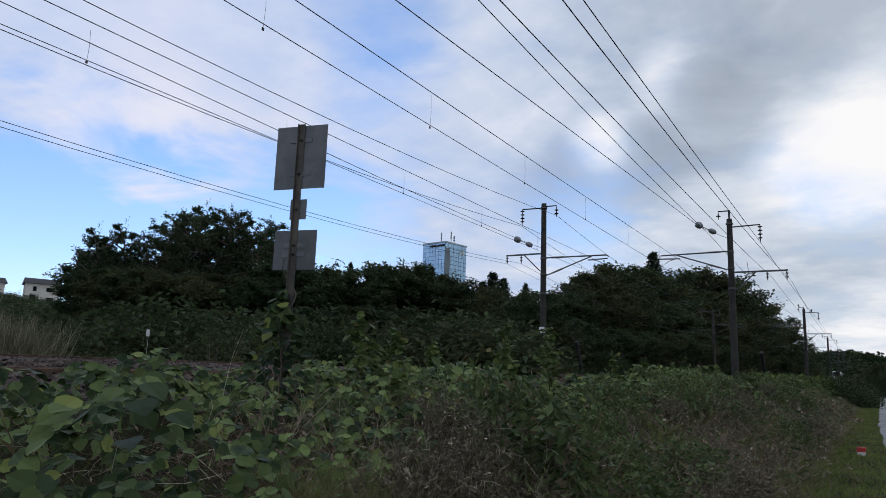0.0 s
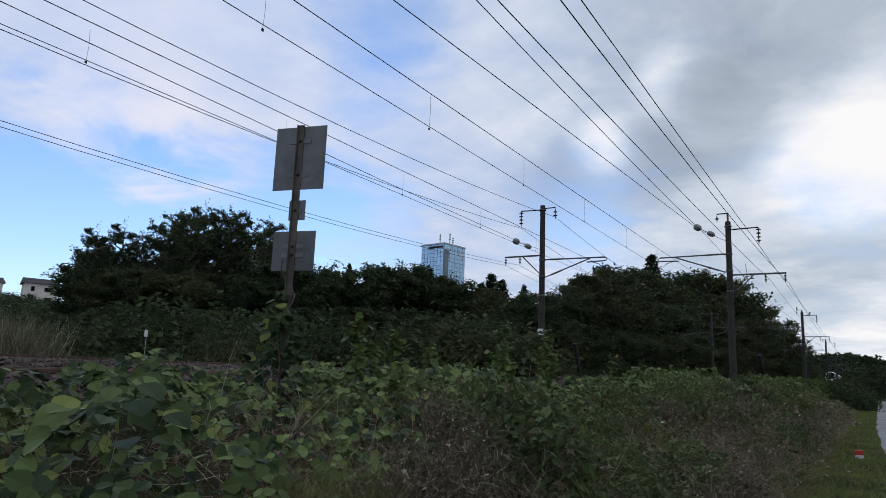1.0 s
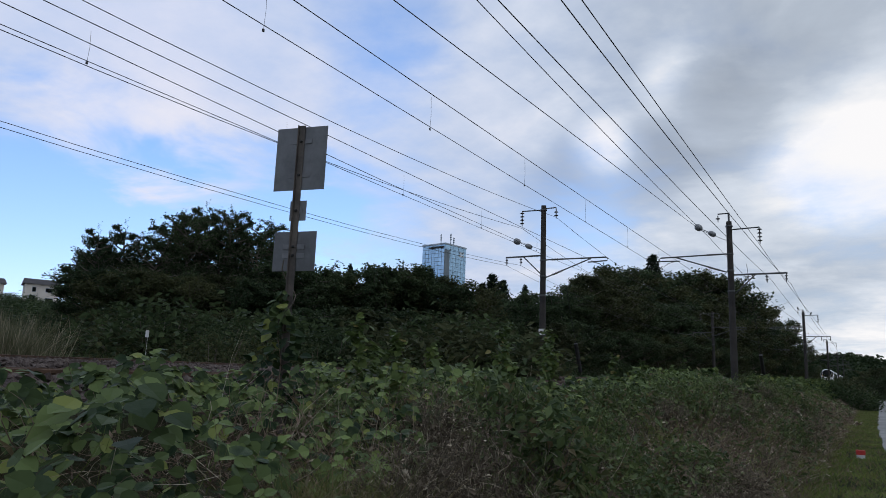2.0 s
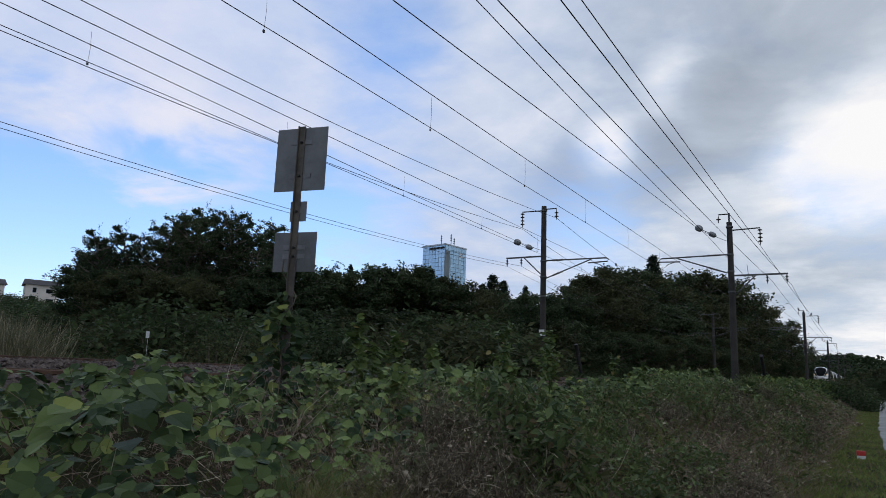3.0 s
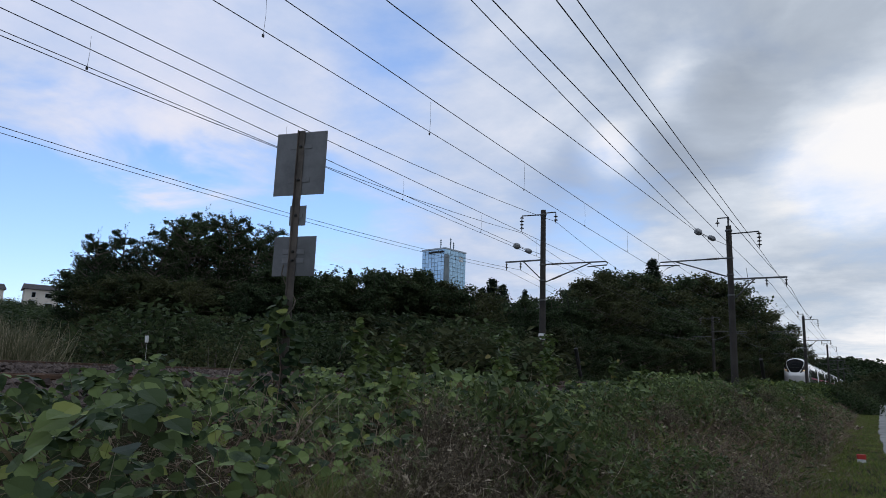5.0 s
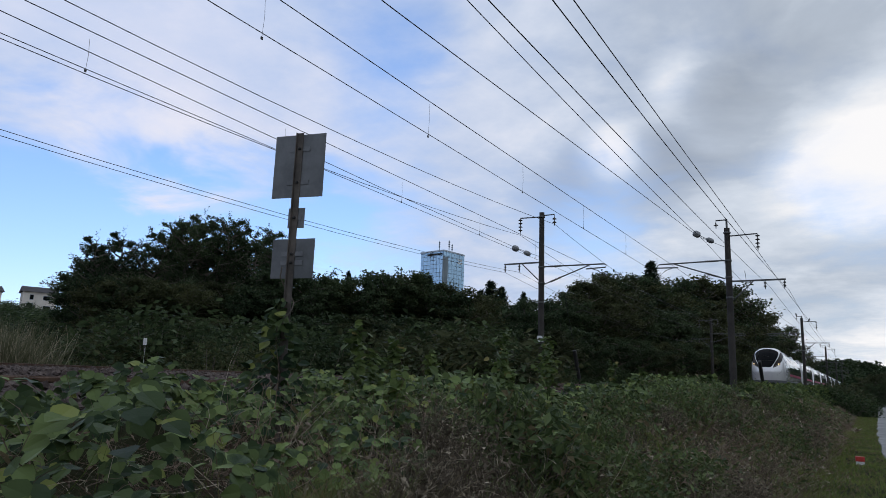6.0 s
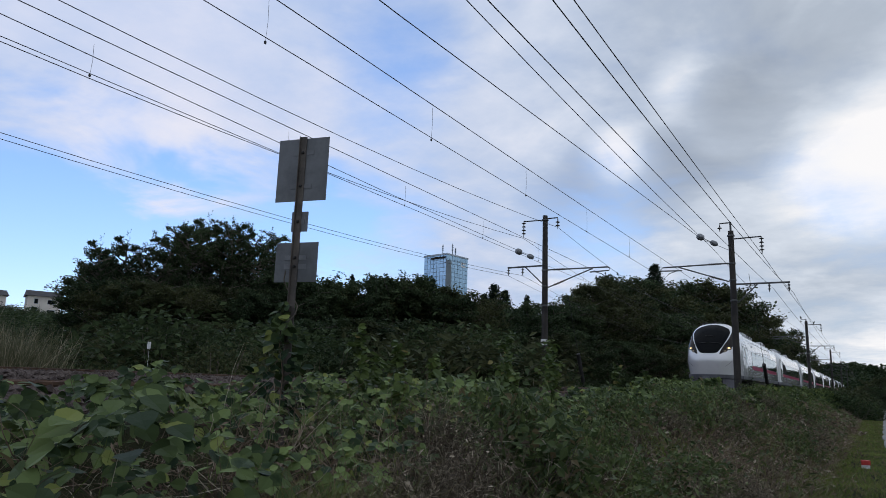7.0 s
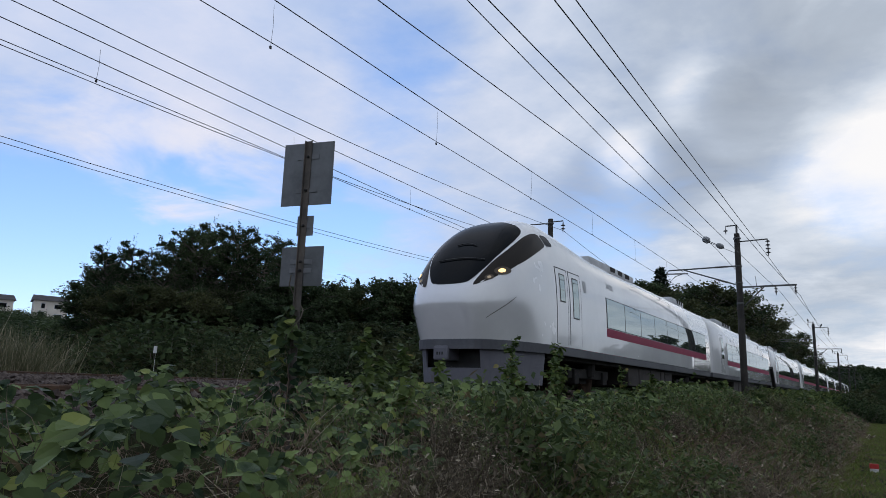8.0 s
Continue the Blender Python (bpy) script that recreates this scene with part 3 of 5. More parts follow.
def underframe(car, y0, y1, rng, first):
    for side in (1, -1):
        bm = bmesh.new()
        box(bm, (min(side * 1.38, side * 1.465), y0, 0.88), (max(side * 1.38, side * 1.465), y1, FLOOR - 0.003), 0.015)
        part("sole_band", bm, M_BAND, car, "dark grey lower band")
    bm = bmesh.new()
    box(bm, (-1.3, y0 + 0.1, 0.8), (1.3, y1 - 0.1, FLOOR - 0.02))
    part("floor_frame", bm, M_UNDER, car)
    y = y0 + 6.0
    while y < y1 - 6.4:
        n = rng.uniform(0.5, 1.5)
        n = min(n, y1 - 6.0 - y)
        bm = bmesh.new()
        box(bm, (-1.32, y, rng.uniform(0.22, 0.34)), (1.32, y + n - 0.08, 0.82), 0.02)
        part("equipment_box", bm, M_UNDERBOX, car, "brown-grey equipment box under the floor")
        y += n
    for yb in (y0 + 3.4, y1 - 3.0):
        bm = bmesh.new()
        for side in (1, -1):
            box(bm, (min(side * 0.92, side * 1.08), yb - 1.5, 0.42), (max(side * 0.92, side * 1.08), yb + 1.5, 0.66), 0.03)
            for dy in (-1.05, 1.05):
                box(bm, (min(side * 0.9, side * 1.14), yb + dy - 0.17, 0.28), (max(side * 0.9, side * 1.14), yb + dy + 0.17, 0.62), 0.04)
            lathe(bm, [(0.25, -0.3), (0.27, -0.2), (0.27, 0.2), (0.25, 0.3)], 14, Matrix.Translation((side * 0.95, yb, 0.78)))
        box(bm, (-0.9, yb - 0.25, 0.3), (0.9, yb + 0.25, 0.7))
        part("bogie", bm, M_UNDER, car, "dark bogie frame with springs")
        for dy in (-1.05, 1.05):
            bm = bmesh.new()
            for side in (1, -1):
                m = Matrix.Translation((side * 0.5665, yb + dy, 0.43)) @ Matrix.Rotation(math.pi / 2, 4, "Y")
                lathe(bm, [(0.12, -0.09), (0.40, -0.075), (0.43, -0.06), (0.43, 0.05), (0.40, 0.065), (0.12, 0.09)], 28, m)
            tube(bm, [(-0.6, yb + dy, 0.43), (0.6, yb + dy, 0.43)], 0.08, 12)
            part("wheelset", bm, M_RUST, car, "steel wheels on an axle")


def roof_gear(car, y0, y1, units):
    for a, b in units:
        bm = bmesh.new()
        box(bm, (-0.95, a, 3.50), (0.95, b, 3.80), 0.1)
        unit = part("roof_unit", bm, M_ROOFBOX, car, "grey air-conditioning unit on the roof")
        for k in range(3):
            bm = bmesh.new()
            y = a + (b - a) * (0.42 + 0.17 * k)
            box(bm, (-0.96, y, 3.62), (0.96, y + (b - a) * 0.1, 3.76))
            part("grille", bm, M_UNDER, unit)


def make_train():
    from mathutils.bvhtree import BVHTree
    rng = random.Random(5)
    train = empty("train", label="white express train with dark windscreen and maroon stripe on the rails", category="train")
    # leading car
    length, pitch = 19.7, 20.46
    bm = bmesh.new()
    ys = [0.33, 0.345, 0.36, 0.4, 0.44, 0.5, 0.58, 0.68, 0.8, 0.92] + [1.05 + 0.14 * i for i in range(40)] + [6.8, 7.2, 7.5, 10, 13, 16, length]
    rings = shell(bm, ys, lambda y: section(*station(y)))
    for y, ring in zip(ys, rings):
        for v in ring:
            k = tuck(y, v.co.z)
            v.co.x *= 1 - 0.11 * k
            v.co.y += 0.24 * k
    bm.faces.new(rings[0])
    bm.faces.new(rings[-1][::-1])
    bmesh.ops.recalc_face_normals(bm, faces=bm.faces)
    # smooth the nose lengthwise
    for _ in range(2):
        bmesh.ops.smooth_vert(bm, verts=[v for r in rings[5:48] for v in r[1:-1]], factor=0.5, use_axis_x=True, use_axis_y=False, use_axis_z=True)
    tree = BVHTree.FromBMesh(bm)
    car = part("leading_car", bm, M_BODY, train, "white leading car with a rounded raised cab", True)
    front, flank = (0, 1, 0), (-1, 0, 0)
    half = [(0.40, 0.5, 2.2), (0.56, 0.64, 2.38), (0.73, 0.89, 2.66), (0.87, 1.25, 2.99), (0.95, 1.6, 3.26), (0.96, 1.88, 3.47), (0.91, 2.02, 3.6), (0.79, 2.1, 3.71), (0.51, 2.2, 3.84), (0.2, 2.36, 3.93)]
    screen = rounded([(-x, y, z) for x, y, z in half[::-1]] + half, 2)
    skin("windscreen", tree, screen, (0, 0.78, -0.62), 0.006, M_SCREEN, car, "large dark curved windscreen", 8)
    for side in (1, -1):
        glazed = rounded([(side * x, y, z) for x, y, z in ((0.575, 0.48, 2.15), (0.85, 0.68, 2.28), (1.09, 1.05, 2.51), (1.24, 1.65, 2.83), (1.275, 2.19, 3.11), (1.26, 2.56, 3.29), (1.18, 2.52, 3.45), (1.10, 2.44, 3.57), (1.06, 2.2, 3.53), (1.02, 1.86, 3.38), (0.94, 1.33, 3.02), (0.79, 0.98, 2.74), (0.66, 0.72, 2.46), (0.57, 0.53, 2.23))], 1)
        skin("lamp_cover", tree, glazed, (-side * 0.6, 0.8, 0), 0.006, M_CAB, car, "dark glazed headlamp cover running into the cab side window", 8)
        quarter = rounded([(0, 2.53, 3.57), (0, 2.9, 3.59), (0, 3.05, 3.37), (0, 2.63, 3.31), (0, 2.57, 3.45)], 1)
        skin("cab_window", tree, quarter, (-side, 0, 0), 0.007, M_SCREEN, car, "dark cab side window", 4)
        for (x, z, r, m) in ((1.0, 2.5, 0.055, M_HEAD), (0.83, 2.34, 0.035, M_HEAD_W)):
            ring = [(side * x + math.cos(q) * r, 0, z + math.sin(q) * r * 0.85) for q in (2 * math.pi * j / 18 for j in range(18))]
            skin("lamp", tree, ring, front, 0.013, m, car, "lit headlamp", 2)
            ring = [(side * x + math.cos(q) * r * 2.3, 0, z + math.sin(q) * r * 1.7) for q in (2 * math.pi * j / 18 for j in range(18))]
            skin("lamp_bowl", tree, ring, front, 0.0095, M_REFLECT, car, "", 2)
        # crease along the cheek, its shade line drawn as a thin dark tube
        pts = []
        for i in range(13):
            t = i / 12
            hit = tree.ray_cast(Vector((side * 4, 0.6 + 0.56 * t, 1.5 + 0.47 * t ** 0.8)), Vector((-side, 0, 0)))
            pts.append(hit[0] + hit[1] * (0.002 if hit[1].x * side > 0 else -0.002))
        bm = bmesh.new()
        tube(bm, pts, 0.006, 5)
        part("panel_line", bm, M_SEAM, car)
    # wipers
    for u0, u1, w0, w1 in ((-0.52, 0.6, 2.79, 2.76), (-0.3, 0.2, 3.2, 3.16)):
        pts = []
        for i in range(11):
            f = i / 10
            hit = tree.ray_cast(Vector((u0 + (u1 - u0) * f, -3, w0 + (w1 - w0) * f + 0.05 * math.sin(3.14 * f))), Vector((0, 1, 0)))
            pts.append(hit[0] + Vector((0, -0.03, 0.01)))
        bm = bmesh.new()
        tube(bm, pts, 0.014, 5)
        part("wiper", bm, M_SEAM, car)
    # lower band round the nose, and the skirt below it
    for z0, z1, inset, s1, mat, name, lab in ((0.88, FLOOR, 0.006, 2.5, M_BAND, "front_band", "dark grey band round the nose"), (0.2, 0.88, 0.07, 2.3, M_SKIRT, "front_skirt", "light grey front skirt with an opening")):
        outer = [(station(s)[0] * (1 - 0.11 * tuck(s, FLOOR)) - inset, s + 0.24 * tuck(s, FLOOR) + inset * 0.6) for s in (0.33, 0.345, 0.36, 0.4, 0.44, 0.58, 0.8, 1.05, 1.4, 1.75, s1)]
        ring = [(-x, y) for x, y in outer[::-1]] + outer
        bm = bmesh.new()
        rake = 0.1 if name == "front_skirt" else 0.0
        k = 9
        rows = []
        for i in range(k + 1):
            z = z0 + (z1 - z0) * i / k
            rows.append([bm.verts.new((x, y + rake * (1 - i / k) + (0 if name == "front_band" else 0.25 * (1 - i / k) * (1 if y > 2.0 else 0) * -1), z)) for x, y in ring])
        for a, b in zip(rows, rows[1:]):
            for j in range(len(ring) - 1):
                mid = (a[j].co + b[j + 1].co) / 2
                if name == "front_skirt" and abs(mid.x) < 0.7 and mid.y < 0.95 and 0.48 < mid.z < 0.9:
                    continue
                bm.faces.new((a[j], a[j + 1], b[j + 1], b[j]))
        sol = part(name, bm, mat, car, lab)
        mod = sol.modifiers.new("thick", "SOLIDIFY")
        mod.thickness, mod.offset = 0.03, 0
    bm = bmesh.new()
    box(bm, (-0.76, 0.98, 0.44), (0.76, 1.9, 0.9))
    part("coupler_recess", bm, M_SEAM, car)
    bm = bmesh.new()
    box(bm, (-0.36, 0.52, 0.65), (0.0, 1.1, 0.95), 0.05)
    cover = part("coupler_cover", bm, M_SKIRT, car, "light grey coupler cover with a number")
    bm = bmesh.new()
    for i in range(3):
        box(bm, (-0.27 + 0.06 * i, 0.514, 0.76), (-0.235 + 0.06 * i, 0.521, 0.82))
    part("number_bars", bm, M_SEAM, cover)
    car_sides(car, 0, length, [(2.84, 3.46), (3.6, 4.3)], (6.22, 18.9, 8), True)
    for side in (1, -1):
        side_panel("grille", 6.4, 6.95, 2.84, 2.98, M_ROOFBOX, car, side, 0.004)
        side_panel("display", 4.5, 4.72, 2.5, 2.78, M_ROOFBOX, car, side, 0.004)
    underframe(car, 2.5, length, rng, True)
    roof_gear(car, 0, length, [(6.4, 10.6), (15.5, 17.5)])
    # following cars share their meshes
    bm = bmesh.new()
    ln = 19.96
    rings = shell(bm, [0, 0.04, 4, 8, 12, 16, ln - 0.04, ln], lambda y: section(1.473 - (0.03 if y in (0, ln) else 0), 3.66 - (0.03 if y in (0, ln) else 0), CAR_N))
    bm.faces.new(rings[0])
    bm.faces.new(rings[-1][::-1])
    bmesh.ops.recalc_face_normals(bm, faces=bm.faces)
    mid = part("car", bm, M_BODY, train, "white coach with a window band and maroon stripe", True)
    car_sides(mid, 0, ln, [(2.1, 2.95)], (3.7, ln - 1.3, 11))
    underframe(mid, 0.0, ln, rng, False)
    roof_gear(mid, 0, ln, [(4.0, 8.2), (13.0, 15.0)])
    bm = bmesh.new()
    box(bm, (-0.55, -0.5, 1.1), (0.55, 0.02, 3.2), 0.06)
    part("gangway", bm, M_SEAM, mid, "black gangway bellows")
    mid.location = (0, length + 0.48, 0)
    for i in range(1, 9):
        copy_thing(mid, pose(0, length + 0.48 + pitch * i, 0))
    return train


# ---- sign ----
def make_sign():
    sign = empty("railway_sign", pose(-4.33, 4.6, 0, 0, 0, 13), label="back of a grey trackside sign with plates on a steel post", category="sign")
    lean = Matrix.Translation((0, 0, 3.0)) @ Matrix.Rotation(radians(0.0), 4, "Y") @ Matrix.Translation((0, 0, -3.0))
    bm = bmesh.new()
    box(bm, (-0.035, -0.03, 0.7), (-0.027, -0.008, 3.8), 0.003)
    box(bm, (-0.035, -0.008, 0.7), (0.032, 0.0, 3.8), 0.003)
    bmesh.ops.transform(bm, matrix=lean, verts=bm.verts)
    post = part("post", bm, M_POST, sign, "weathered angle-steel post")
    for z0, z1, x0, x1, name in ((3.185, 3.785, -0.258, 0.258, "plate"), (2.9, 3.085, -0.07, 0.095, "small_plate"), (2.44, 2.80, -0.205, 0.218, "lower_plate")):
        bm = bmesh.new()
        box(bm, (x0, 0.002, z0), (x1, 0.008, z1), 0.002)
        bmesh.ops.transform(bm, matrix=lean, verts=bm.verts)
        plate = part(name, bm, M_PLATE, sign, "bare grey back of a metal plate")
        for zz in ((z0 + 0.14, z1 - 0.14) if z1 - z0 > 0.3 else ((z0 + z1) / 2,)):
            bm = bmesh.new()
            w = min(0.11, (x1 - x0) / 2 - 0.02)
            box(bm, (-w, -0.004, zz - 0.022), (w, 0.001, zz + 0.022), 0.002)
            part("bracket", bm, M_TAPE, plate, "light metal strap")
        for zz in ((z0 + 0.14, z1 - 0.14) if z1 - z0 > 0.3 else ((z0 + z1) / 2,)):
            bm = bmesh.new()
            lathe(bm, [(0.014, 0.0), (0.014, 0.012), (0.008, 0.018)], 6, lean @ Matrix.Translation((0.0, -0.008, zz)) @ Matrix.Rotation(math.pi / 2, 4, "X"))
            part("bolt", bm, M_BLACK, plate)
    return sign


def make_small_things():
    marker = empty("boundary_marker", pose(-0.22, 20.9, -0.06, 0, 0, 8), label="short red and white painted boundary stake in the grass", category="marker")
    bm = bmesh.new()
    box(bm, (-0.09, -0.05, -0.1), (0.09, 0.05, 0.12), 0.012)
    part("base", bm, M_WHITE, marker)
    bm = bmesh.new()
    box(bm, (-0.10, -0.06, 0.122), (0.10, 0.06, 0.24), 0.015)
    part("cap", bm, M_RED, marker, "red painted top")
    for a, b in (((-13.5, 37.6, 2.2), (-13.5, 36.85, 3.69)), ((-5.2, 47.4, 1.25), (-5.2, 45.2, 3.6))):
        bm = bmesh.new()
        tube(bm, [a, b], [0.10, 0.105], 12)
        top = empty("guy_guard", Matrix(), label="black leaning guard tube round a pole stay", category="guy wire guard", group="guards")
        part("tube", bm, M_BLACK, top)
        bm = bmesh.new()
        d = Vector(b) - Vector(a)
        tube(bm, [Vector(a) - d * 0.4, Vector(a) + d * 3.0], 0.012, 5)
        part("stay_wire", bm, M_WIRE, top)
    plate = bmesh.new()
    box(plate, (-12.9, 30.28, 3.7), (-12.6, 30.3, 3.98), 0.004)
    tagged(part("number_plate", plate, M_WHITE), "small white plate on a line pole", "plate")
    bm = bmesh.new()
    tube(bm, [(-14.3, 10.58, 0.7), (-14.3, 10.58, 2.3)], 0.004, 6)
    box(bm, (-14.35, 10.55, 2.24), (-14.25, 10.58, 2.4), 0.01)
    tagged(part("track_stake", bm, M_WHITE), "thin stake with a small white plate beyond the tracks", "stake")


def make_bird(x, y, z, turn):
    """A small dark bird sitting upright."""
    bird = empty("bird", pose(x, y, z, 0, 0, turn), label="small black bird perched on a line pole bracket", category="bird", group="birds")
    lean = Matrix.Translation((0, 0, 0.05)) @ Matrix.Rotation(radians(40), 4, "X")
    bm = bmesh.new()
    lathe(bm, [(0.012, -0.02), (0.05, 0.03), (0.075, 0.1), (0.07, 0.17), (0.045, 0.23), (0.02, 0.26)], 12, lean)
    part("body", bm, M_BLACK, bird, smooth=True)
    bm = bmesh.new()
    lathe(bm, [(0.012, -0.05), (0.042, -0.025), (0.048, 0.01), (0.03, 0.04), (0.008, 0.05)], 10, Matrix.Translation((0, -0.17, 0.27)))
    part("head", bm, M_BLACK, bird, smooth=True)
    bm = bmesh.new()
    tube(bm, [(0, -0.21, 0.27), (0, -0.27, 0.262)], [0.014, 0.003], 6)
    part("beak", bm, M_BLACK, bird)
    bm = bmesh.new()
    box(bm, (-0.03, 0.02, -0.008), (0.03, 0.2, 0.008), 0.004, Matrix.Translation((0, 0, 0.05)) @ Matrix.Rotation(radians(-25), 4, "X"))
    part("tail", bm, M_BLACK, bird)
    for side in (-1, 1):
        bm = bmesh.new()
        tube(bm, [(side * 0.025, -0.05, 0.09), (side * 0.025, -0.03, 0.0)], 0.006, 5)
        part("leg", bm, M_BLACK, bird)
    return bird


# ---- buildings ----
M_CURTAIN = surface("curtain_wall_glass", (0.30, 0.46, 0.60), (0.40, 0.56, 0.68), 0.15, 0.8, scale=0.08, fine=0.6, bump=0.0, spread=0.25)
M_MULLION = surface("mullion", (0.30, 0.35, 0.40), (0.38, 0.43, 0.48), 0.5, 0.3, scale=0.2, fine=2)
M_STONE = surface("tower_panel", (0.13, 0.17, 0.20), (0.18, 0.22, 0.25), 0.6, scale=0.1, fine=1)
M_STUCCO = surface("cream_wall", (0.62, 0.57, 0.52), (0.72, 0.67, 0.62), 0.85, scale=0.5, fine=8)
M_ROOF = surface("dark_roof_tile", (0.03, 0.028, 0.03), (0.06, 0.055, 0.058), 0.8, scale=1, fine=10)


def make_tower():
    """A glass office tower half a kilometre off, showing one corner."""
    d = 520.0
    corner = Vector((-0.513 * d, 0.858 * d, 0))
    tower = empty("office_tower", Matrix.Translation(corner) @ Matrix.Rotation(radians(-10), 4, "Z"), label="tall blue glass office tower beyond the trees", category="building")
    w, e, h = 23.0, 25.0, 101.5
    bm = bmesh.new()
    box(bm, (-w, 0, 0), (0, e, h), 0.3)
    part("wall", bm, M_STONE, tower)
    bm = bmesh.new()
    box(bm, (-w - 0.4, -0.4, h), (0.4, e + 0.4, h + 1.2), 0.1)
    part("roof", bm, M_MULLION, tower)
    floors = 26
    for face in range(2):
        n = 7 if face == 0 else 8
        span = (w if face == 0 else e) / n
        me = None
        for i in range(n):
            for j in range(floors):
                z0 = h - (j + 1) * 3.2
                if me is None:
                    b2 = bmesh.new()
                    if face == 0:
                        box(b2, (0.15, -0.12, 0.12), (span - 0.15, 0.02, 3.08))
                    else:
                        box(b2, (-0.02, 0.15, 0.12), (0.12, span - 0.15, 3.08))
                    me = mesh_of("pane", b2, M_CURTAIN)
                ob = new("pane", me)
                ob.parent = tower
                ob.location = (-w + i * span, 0, z0) if face == 0 else (0, i * span, z0)
    bm = bmesh.new()
    box(bm, (-0.3, -0.5, 40), (0.5, 5.0, h - 4), 0.1)
    part("corner_fin", bm, M_STONE, tower, "grey stone strip along the corner")
    bm = bmesh.new()
    for i in range(11):
        box(bm, (-15.5 + i * 1.35, -0.7, h - 2.6), (-14.6 + i * 1.35, -0.45, h - 1.2))
    part("sign_bars", bm, M_UNDER, tower, "dark unreadable roof lettering as plain bars")
    bm = bmesh.new()
    for j in range(2):
        for i in range(3):
            box(bm, (0.15, 17 + i * 1.8, h - 5 - j * 2.2), (0.4, 18.2 + i * 1.8, h - 3.6 - j * 2.2))
    part("logo_bars", bm, M_WHITE, tower, "white unreadable lettering as plain bars")
    for x, y, hh in ((-7.0, 3, 9), (-1.5, 8, 10), (-3.5, 14, 8)):
        bm = bmesh.new()
        tube(bm, [(x, y, h), (x, y, h + hh)], [0.35, 0.2], 6)
        for k in range(3):
            box(bm, (x - 0.55, y - 0.3, h + hh * (0.45 + 0.18 * k)), (x + 0.55, y + 0.3, h + hh * (0.55 + 0.18 * k)))
        part("antenna_mast", bm, M_STONE, tower)


def make_house(x, y, z, turn, w=7.2, e=6.5):
    house = empty("house", pose(x, y, z, 0, 0, turn), label="two-storey cream house with dark tiled roof on the rise", category="house", group="houses")
    bm = bmesh.new()
    box(bm, (-w / 2, -e / 2, -4.5), (w / 2, e / 2, 5.3), 0.03)
    part("wall", bm, M_STUCCO, house)
    bm = bmesh.new()
    o = 0.55
    v = [bm.verts.new(p) for p in ((-w / 2 - o, -e / 2 - o, 5.2), (w / 2 + o, -e / 2 - o, 5.2), (w / 2 + o, e / 2 + o, 5.2), (-w / 2 - o, e / 2 + o, 5.2), (-w / 2 - o * 0.5, 0, 6.9), (w / 2 + o * 0.5, 0, 6.9))]
    for f in ((0, 1, 5, 4), (2, 3, 4, 5), (1, 2, 5), (3, 0, 4), (3, 2, 1, 0)):
        bm.faces.new([v[i] for i in f])
    part("roof", bm, M_ROOF, house, "dark tiled gable roof")
    for px, pz, pw, ph in ((-1.9, 3.2, 0.8, 1.2), (1.6, 3.3, 1.6, 1.0), (-2.2, 0.4, 1.4, 1.8), (1.8, 0.5, 1.7, 1.2)):
        bm = bmesh.new()
        box(bm, (px - pw / 2 - 0.08, -e / 2 - 0.06, pz - 0.08), (px + pw / 2 + 0.08, -e / 2 + 0.02, pz + ph + 0.08), 0.01)
        win = part("window", bm, M_MULLION, house)
        bm = bmesh.new()
        box(bm, (px - pw / 2, -e / 2 - 0.08, pz), (px + pw / 2, -e / 2 - 0.04, pz + ph))
        part("pane", bm, M_SCREEN, win)
    return house


def motions():
    """The train comes down the near track at a steady 28.3 metres a second."""
    rows = []
    for i in range(17):
        t = i * 0.5
        rows.append((t, pose(TRACK[0], 11.86 + 28.3 * (8.0 - t), RAIL + rise(11.86 + 28.3 * (8.0 - t)), math.degrees(math.atan(GRADE)))))
    walk(train, rows)
    walk(cloud_dome, [(0.0, pose(0, 0, 0, 0, 0, 0)), (4.0, pose(0, 0, 0, 0, 0, -0.75)), (8.0, pose(0, 0, 0, 0, 0, -1.5))])


